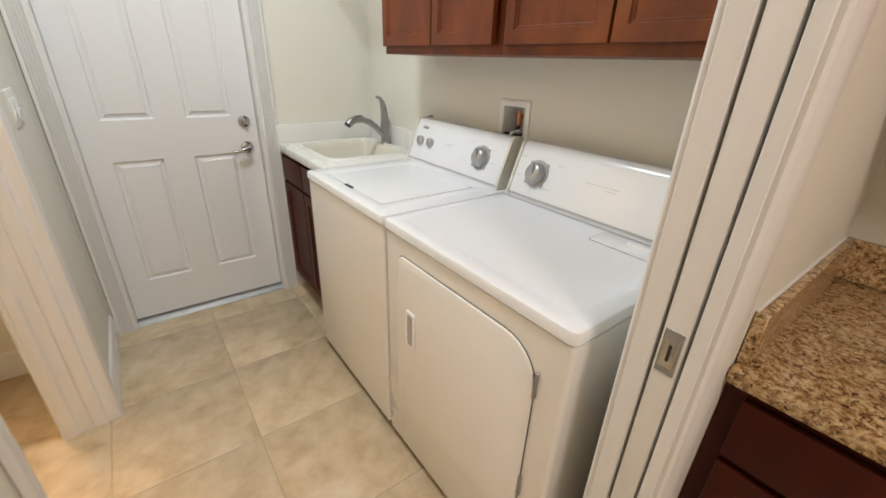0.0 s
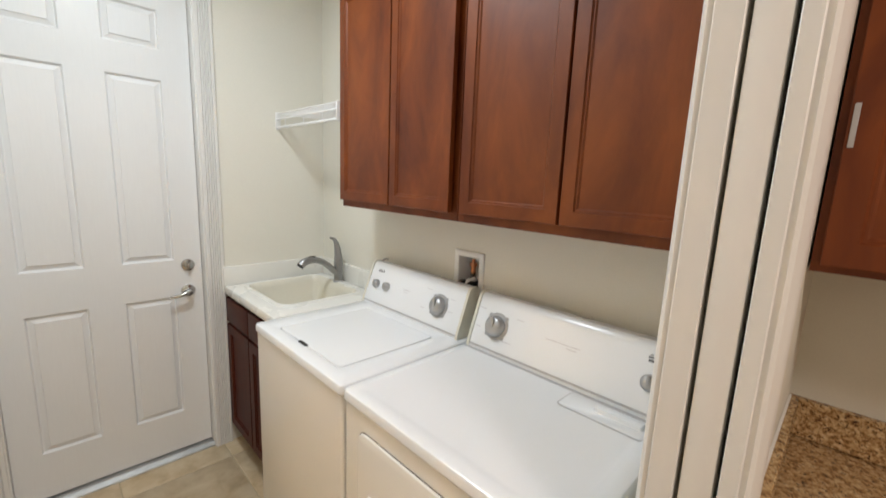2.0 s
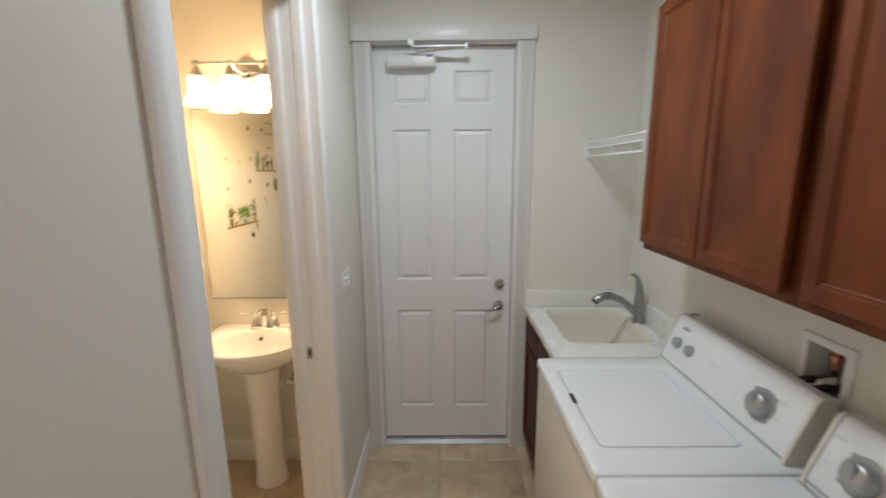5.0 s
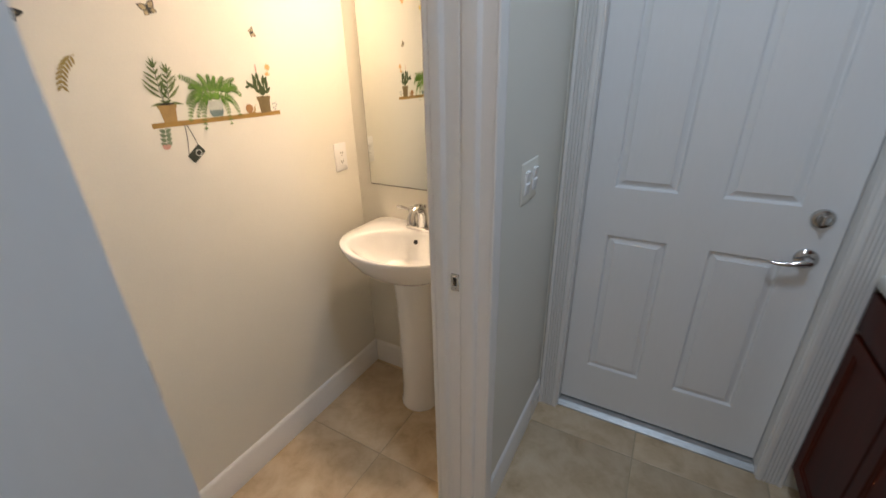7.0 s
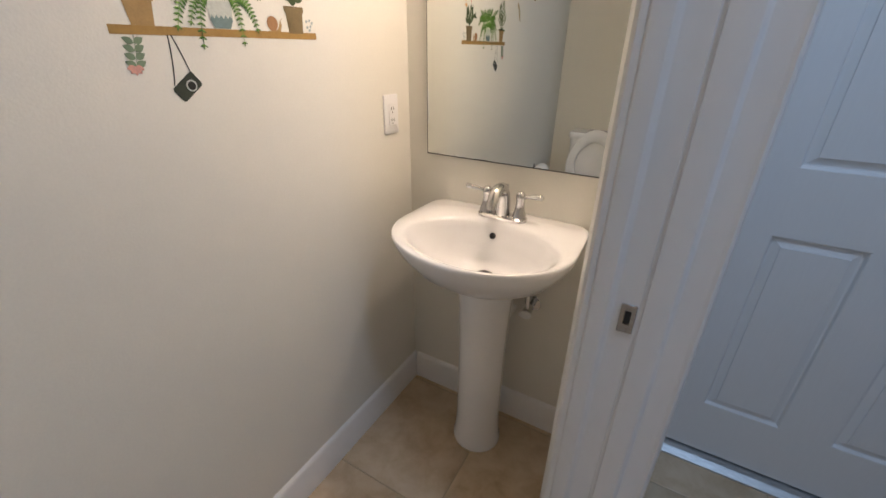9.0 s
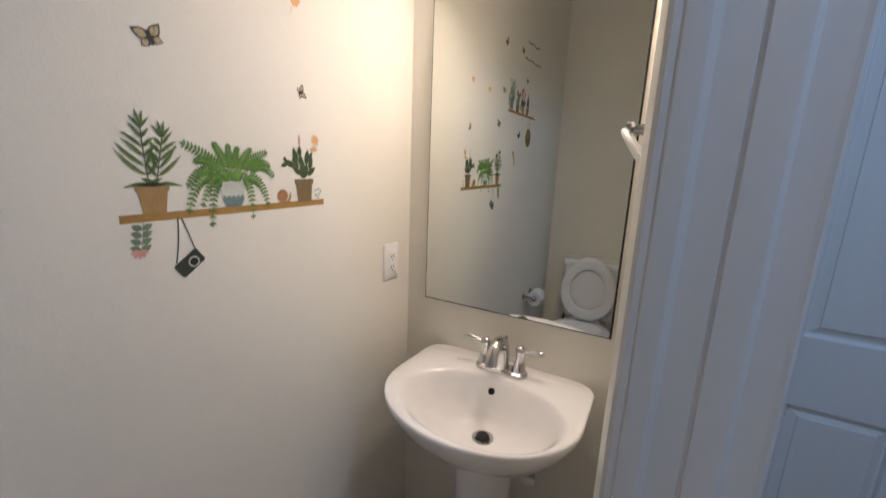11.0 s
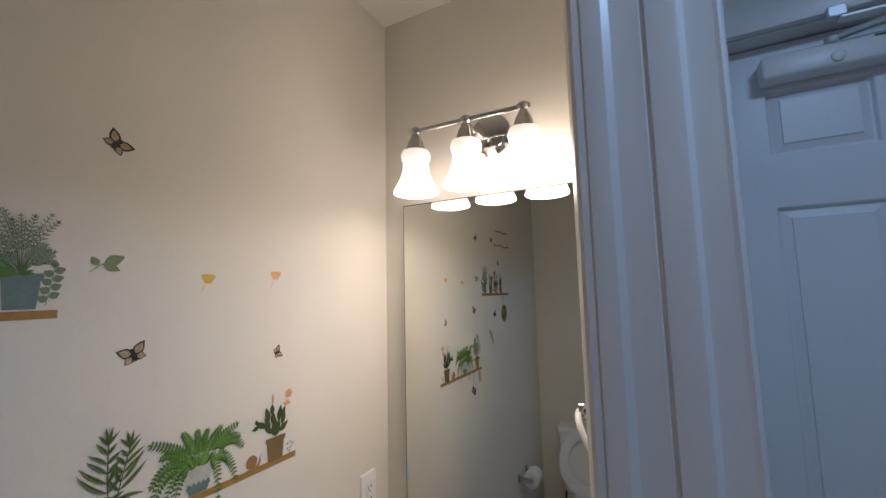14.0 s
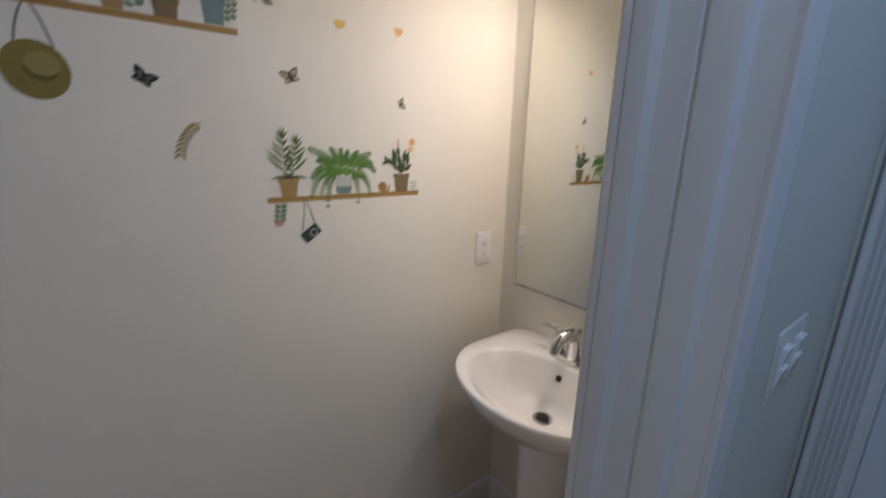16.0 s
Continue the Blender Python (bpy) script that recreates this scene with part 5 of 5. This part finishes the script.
# camera on a strap
d = decal_thing("camera_decal", 2.085, 1.30, "decal of a dark camera hanging from a strap")
bm = B()
stroke(bm, curve2((2.074, 1.375), (2.073, 1.33), (2.064, 1.292)), 0.0022, 1)
stroke(bm, curve2((2.080, 1.375), (2.090, 1.35), (2.099, 1.314)), 0.0022, 1)
part("strap", bm, D_BLACK, d, smooth=0)
bm = B()
ca, sa = math.cos(radians(36)), math.sin(radians(36))
cam_pts = rr(-0.026, 0.026, -0.0155, 0.0155, 0.005, 4)
flat(bm, [(2.088 + u * ca - v * sa, 1.289 + u * sa + v * ca) for u, v in cam_pts], 2)
part("body", bm, D_CAM, d, smooth=0)
bm = B()
flat(bm, circ(2.0955, 1.2905, 0.0105, 18), 3)
part("lens_ring", bm, D_CREAM, d, smooth=0)
bm = B()
flat(bm, circ(2.0955, 1.2905, 0.0078, 18), 4)
part("lens", bm, D_BLACK, d, smooth=0)
# upper shelf
shelf_decal(1.52, 1.951, 1.744, 1.757, -0.003)
UZ = 1.759
d = decal_thing("leafy_plant_decal", 1.905, UZ, "decal of a leafy shrub in a slate blue pot")
pot(d, 1.907, 1.762, 1.816, 0.036, 0.047, D_BLUE)
bm, bm2 = B(), B()
for k in range(24):
    a = radians(18 + 148 * ((k * 0.618) % 1.0))
    reach = random.uniform(0.55, 1.0) * (0.098 if 0.9 < a < 2.5 else 0.060)
    tip = (1.904 + reach * 0.78 * math.cos(a), 1.816 + reach * math.sin(a))
    st = curve2((1.906, 1.812), ((1.906 + tip[0]) / 2 - 0.004 * math.cos(a), (1.83 + tip[1]) / 2 + 0.012), tip, 11)
    stroke(bm2, st, 0.0009, 3)
    frond(bm if k % 3 else bm2, st, 0.0125, 3 + k % 3, ang=52, thin=0.20)
tagged(part("leaves", bm, decal("frosted sage", (0.255, 0.325, 0.205)), d, "grey-green feathery leaves", smooth=0), kind="stuff")
tagged(part("dark_foliage", bm2, decal("stem green", (0.105, 0.160, 0.070)), d, "darker stems and leaves", smooth=0), kind="stuff")
bm = B()
for a in (150, 162, 175, 188, 20, 6, 130, 60):
    leaf(bm, 1.902, 1.814, a, 0.032 if a > 90 else 0.020, 0.006, 6)
tagged(part("low_leaves", bm, decal("leaf green", (0.10, 0.20, 0.05)), d, smooth=0), kind="stuff")
d = decal_thing("eucalyptus_decal", 1.942, 1.80, "decal of a small sage eucalyptus stem")
bm = B()
stroke(bm, [(1.936, 1.768), (1.944, 1.828)], 0.0012, 2)
for k in range(4):
    leaf(bm, 1.9375 + 0.0018 * k, 1.774 + 0.013 * k, 150, 0.014, 0.0115, 3, n=8)
    leaf(bm, 1.9385 + 0.0018 * k, 1.780 + 0.013 * k, 22, 0.015, 0.0115, 3, n=8)
leaf(bm, 1.944, 1.825, 88, 0.012, 0.010, 3)
tagged(part("leaves", bm, D_GREY, d, smooth=0), kind="stuff")
d = decal_thing("pad_cactus_decal", 1.82, UZ, "decal of a green pad cactus in a brown pot")
pot(d, 1.821, UZ, 1.797, 0.038, 0.048, D_POTD)
CACTUS = decal("cactus green", (0.115, 0.185, 0.025))
for y, z, turn, rx, ry in ((1.808, 1.824, 12, 0.0115, 0.034), (1.829, 1.846, -38, 0.0095, 0.021), (1.834, 1.806, -6, 0.0100, 0.019)):
    bm = B()
    c_, s_ = math.cos(radians(turn)), math.sin(radians(turn))
    flat(bm, [(y + u * c_ - v * s_, z + u * s_ + v * c_) for u, v in circ(0, 0, rx, 18, ry)], 4)
    part("pad", bm, CACTUS, d, "green cactus pad", smooth=0)
d = decal_thing("leaf_sprig_decal", 1.77, UZ, "decal of a small grey-green leaf sprig")
bm = B()
leaf(bm, 1.770, 1.780, 100, 0.034, 0.017, 3)
leaf(bm, 1.770, 1.770, 165, 0.018, 0.011, 3)
leaf(bm, 1.772, 1.772, 40, 0.022, 0.013, 3)
tagged(part("leaves", bm, D_GREY, d, smooth=0), kind="stuff")
d = decal_thing("tulip_decal", 1.735, UZ, "decal of red tulips in a terracotta pot")
pot(d, 1.737, UZ, 1.797, 0.030, 0.042, D_POT)
bm = B()
for a in (150, 130, 110, 70, 50, 30):
    leaf(bm, 1.737, 1.795, a, 0.050, 0.014, 3)
for y, z in ((1.763, 1.862), (1.784, 1.842), (1.742, 1.868), (1.720, 1.850)):
    stroke(bm, [(1.738, 1.796), (y, z)], 0.002, 2)
tagged(part("leaves", bm, D_GREEND, d, smooth=0), kind="stuff")
for y, z in ((1.764, 1.868), (1.785, 1.846), (1.744, 1.876), (1.718, 1.856), (1.752, 1.848)):
    bm = B()
    flat(bm, circ(y, z, 0.0105, 12, 0.012), 5)
    part("tulip_head", bm, D_RED, d, "red tulip head", smooth=0)
d = decal_thing("column_cactus_decal", 1.66, UZ, "decal of tall dark cacti in a small pot")
pot(d, 1.660, UZ, 1.795, 0.034, 0.044, D_POTD)
bm = B()
for y, l_ in ((1.648, 0.06), (1.660, 0.085), (1.672, 0.055)):
    leaf(bm, y, 1.793, 90, l_, 0.016, 4, n=8)
part("stems", bm, D_GREEND, d, smooth=0)
# hat on a strap
d = decal_thing("straw_hat_decal", 1.614, 1.64, "decal of an olive straw hat hanging from strap")
bm = B()
stroke(bm, curve2((1.611, 1.744), (1.594, 1.71), (1.590, 1.668)), 0.0028, 1)
stroke(bm, curve2((1.622, 1.744), (1.634, 1.72), (1.642, 1.675)), 0.0028, 1)
part("strap", bm, D_BLACK, d, smooth=0)
bm = B()
flat(bm, circ(1.613, 1.637, 0.047, 28, 0.050), 2)
part("brim", bm, D_HAT, d, smooth=0)
bm = B()
flat(bm, circ(1.620, 1.640, 0.024, 20, 0.022), 3)
part("band", bm, D_HATD, d, "dark hat band", smooth=0)
bm = B()
flat(bm, circ(1.623, 1.648, 0.0245, 22, 0.0200), 4)
part("crown", bm, decal("straw crown", (0.31, 0.26, 0.075)), d, smooth=0)


def butterfly(y, z, size, turn, label="small dark butterfly wall decal", patch=0.5):
    d_ = decal_thing("butterfly_decal", y, z, label)
    for a, l_, w in ((38, 0.60, 0.36), (-28, 0.42, 0.30), (142, 0.60, 0.36), (208, 0.42, 0.30)):
        bm_ = B()
        leaf(bm_, y, z, a + turn, size * l_, size * w, 1, n=7)
        wing = part("wing", bm_, D_BLACK, d_, smooth=0)
        bm_ = B()
        q = radians(a + turn)
        leaf(bm_, y + math.cos(q) * size * 0.10, z + math.sin(q) * size * 0.10, a + turn, size * l_ * (0.4 + 0.5 * patch), size * w * patch * 1.3, 2, n=7)
        part("wing_patch", bm_, D_WING, wing, "tan wing patch", smooth=0)
    bm_ = B()
    c_, s_ = math.cos(radians(90 + turn)), math.sin(radians(90 + turn))
    stroke(bm_, [(y - c_ * size * 0.22, z - s_ * size * 0.22), (y + c_ * size * 0.25, z + s_ * size * 0.25)], size * 0.09, 4)
    part("body", bm_, D_BLACK, d_, smooth=0)


butterfly(2.060, 1.674, 0.050, 20, "tan-winged butterfly wall decal", 0.55)
butterfly(2.368, 1.636, 0.034, -70)
butterfly(1.768, 1.640, 0.048, -30, "dark blue-grey butterfly wall decal", 0.10)
butterfly(2.014, 2.048, 0.050, -40)
butterfly(1.790, 2.06, 0.045, 15)
butterfly(1.690, 1.93, 0.040, 30)


def blossom(y, z, material, label, size=0.0175):
    d_ = decal_thing("petal_decal", y, z, label)
    bm_ = B()
    flat(bm_, [(y + size * (0.75 + 0.25 * math.sin(3 * a)) * math.cos(a), z + size * (0.75 + 0.2 * math.cos(2 * a)) * math.sin(a)) for a in [2 * math.pi * k / 18 for k in range(18)]], 1)
    stroke(bm_, [(y - size * 0.4, z - size * 0.7), (y - size * 0.8, z - size * 1.7)], 0.0012, 1)
    part("print", bm_, material, d_, smooth=0)


blossom(2.190, 1.812, D_YELLOW, "small yellow petal wall decal")
blossom(2.360, 1.823, D_ORANGE, "small orange petal wall decal")
d = decal_thing("twig_decal", 2.01, 1.833, "decal of a green twig with three leaves")
bm = B()
stroke(bm, [(1.988, 1.820), (2.004, 1.834), (2.018, 1.836)], 0.0014, 1)
leaf(bm, 2.008, 1.835, 25, 0.033, 0.019, 2, n=8)
leaf(bm, 2.006, 1.834, -22, 0.028, 0.015, 2, n=8)
leaf(bm, 2.000, 1.832, 128, 0.018, 0.012, 2, n=8)
tagged(part("leaves", bm, D_SAGE, d, smooth=0), kind="stuff")
d = decal_thing("dry_branch_decal", 1.83, 1.53, "decal of a dry yellow-green branch")
bm = B()
st = curve2((1.862, 1.563), (1.825, 1.545), (1.815, 1.495), 8)
stroke(bm, st, 0.0014, 1)
for i, (a, b) in enumerate(st[1:]):
    for s in (1, -1):
        leaf(bm, a, b, 235 + s * 38 + i * 4, 0.019, 0.006, 2)
tagged(part("leaves", bm, D_WHEAT, d, smooth=0), kind="stuff")
for y0, y1, z in ((1.52, 1.72, 2.125), (1.48, 1.75, 2.04)):
    d = decal_thing("branch_line_decal", (y0 + y1) / 2, z, "thin dark branch line wall decal")
    bm = B()
    st = [(y0 + (y1 - y0) * k / 10, z + 0.004 * math.sin(k * 1.3)) for k in range(11)]
    stroke(bm, st, 0.006, 1)
    for k in range(1, 10, 2):
        leaf(bm, *st[k], 60 if k % 4 == 1 else -60, 0.014, 0.006, 2)
    part("print", bm, D_HATD, d, smooth=0)

# ---- floor tiles ----
floor = thing("floor", (0, 0, 0), "beige travertine-look ceramic tile floor", "floor", kind="structure")
part("grout_bed", box(B(), KW - 0.1, KX + 0.1, KS - 0.1, YN + 0.2, -0.08, -0.0022), GROUT, floor, "sandy grout", smooth=0)
PX, PY, GX, GY = 0.476, 0.484, 0.352, 2.312
bm = B()
g = 0.0026
loft(bm, [[(a, b, z) for a, b in rr(-PX / 2 + g, PX / 2 - g, -PY / 2 + g, PY / 2 - g, 0.004, 2, i)] for z, i in ((-0.010, 0), (-0.0015, 0), (0.0, 0.0022))], False, True)
tile_mesh = mesh_of("tile", bm, TILE)
i0, i1 = math.floor((KW - GX) / PX), math.ceil((KX - GX) / PX)
j0, j1 = math.floor((KS - GY) / PY), math.ceil((YN + 0.15 - GY) / PY)
for i in range(i0, i1):
    for j in range(j0, j1):
        t_ = new("tile", tile_mesh)
        t_.parent = floor
        t_.location = (GX + (i + 0.5) * PX, GY + (j + 0.5) * PY, random.uniform(-0.0004, 0.0003))
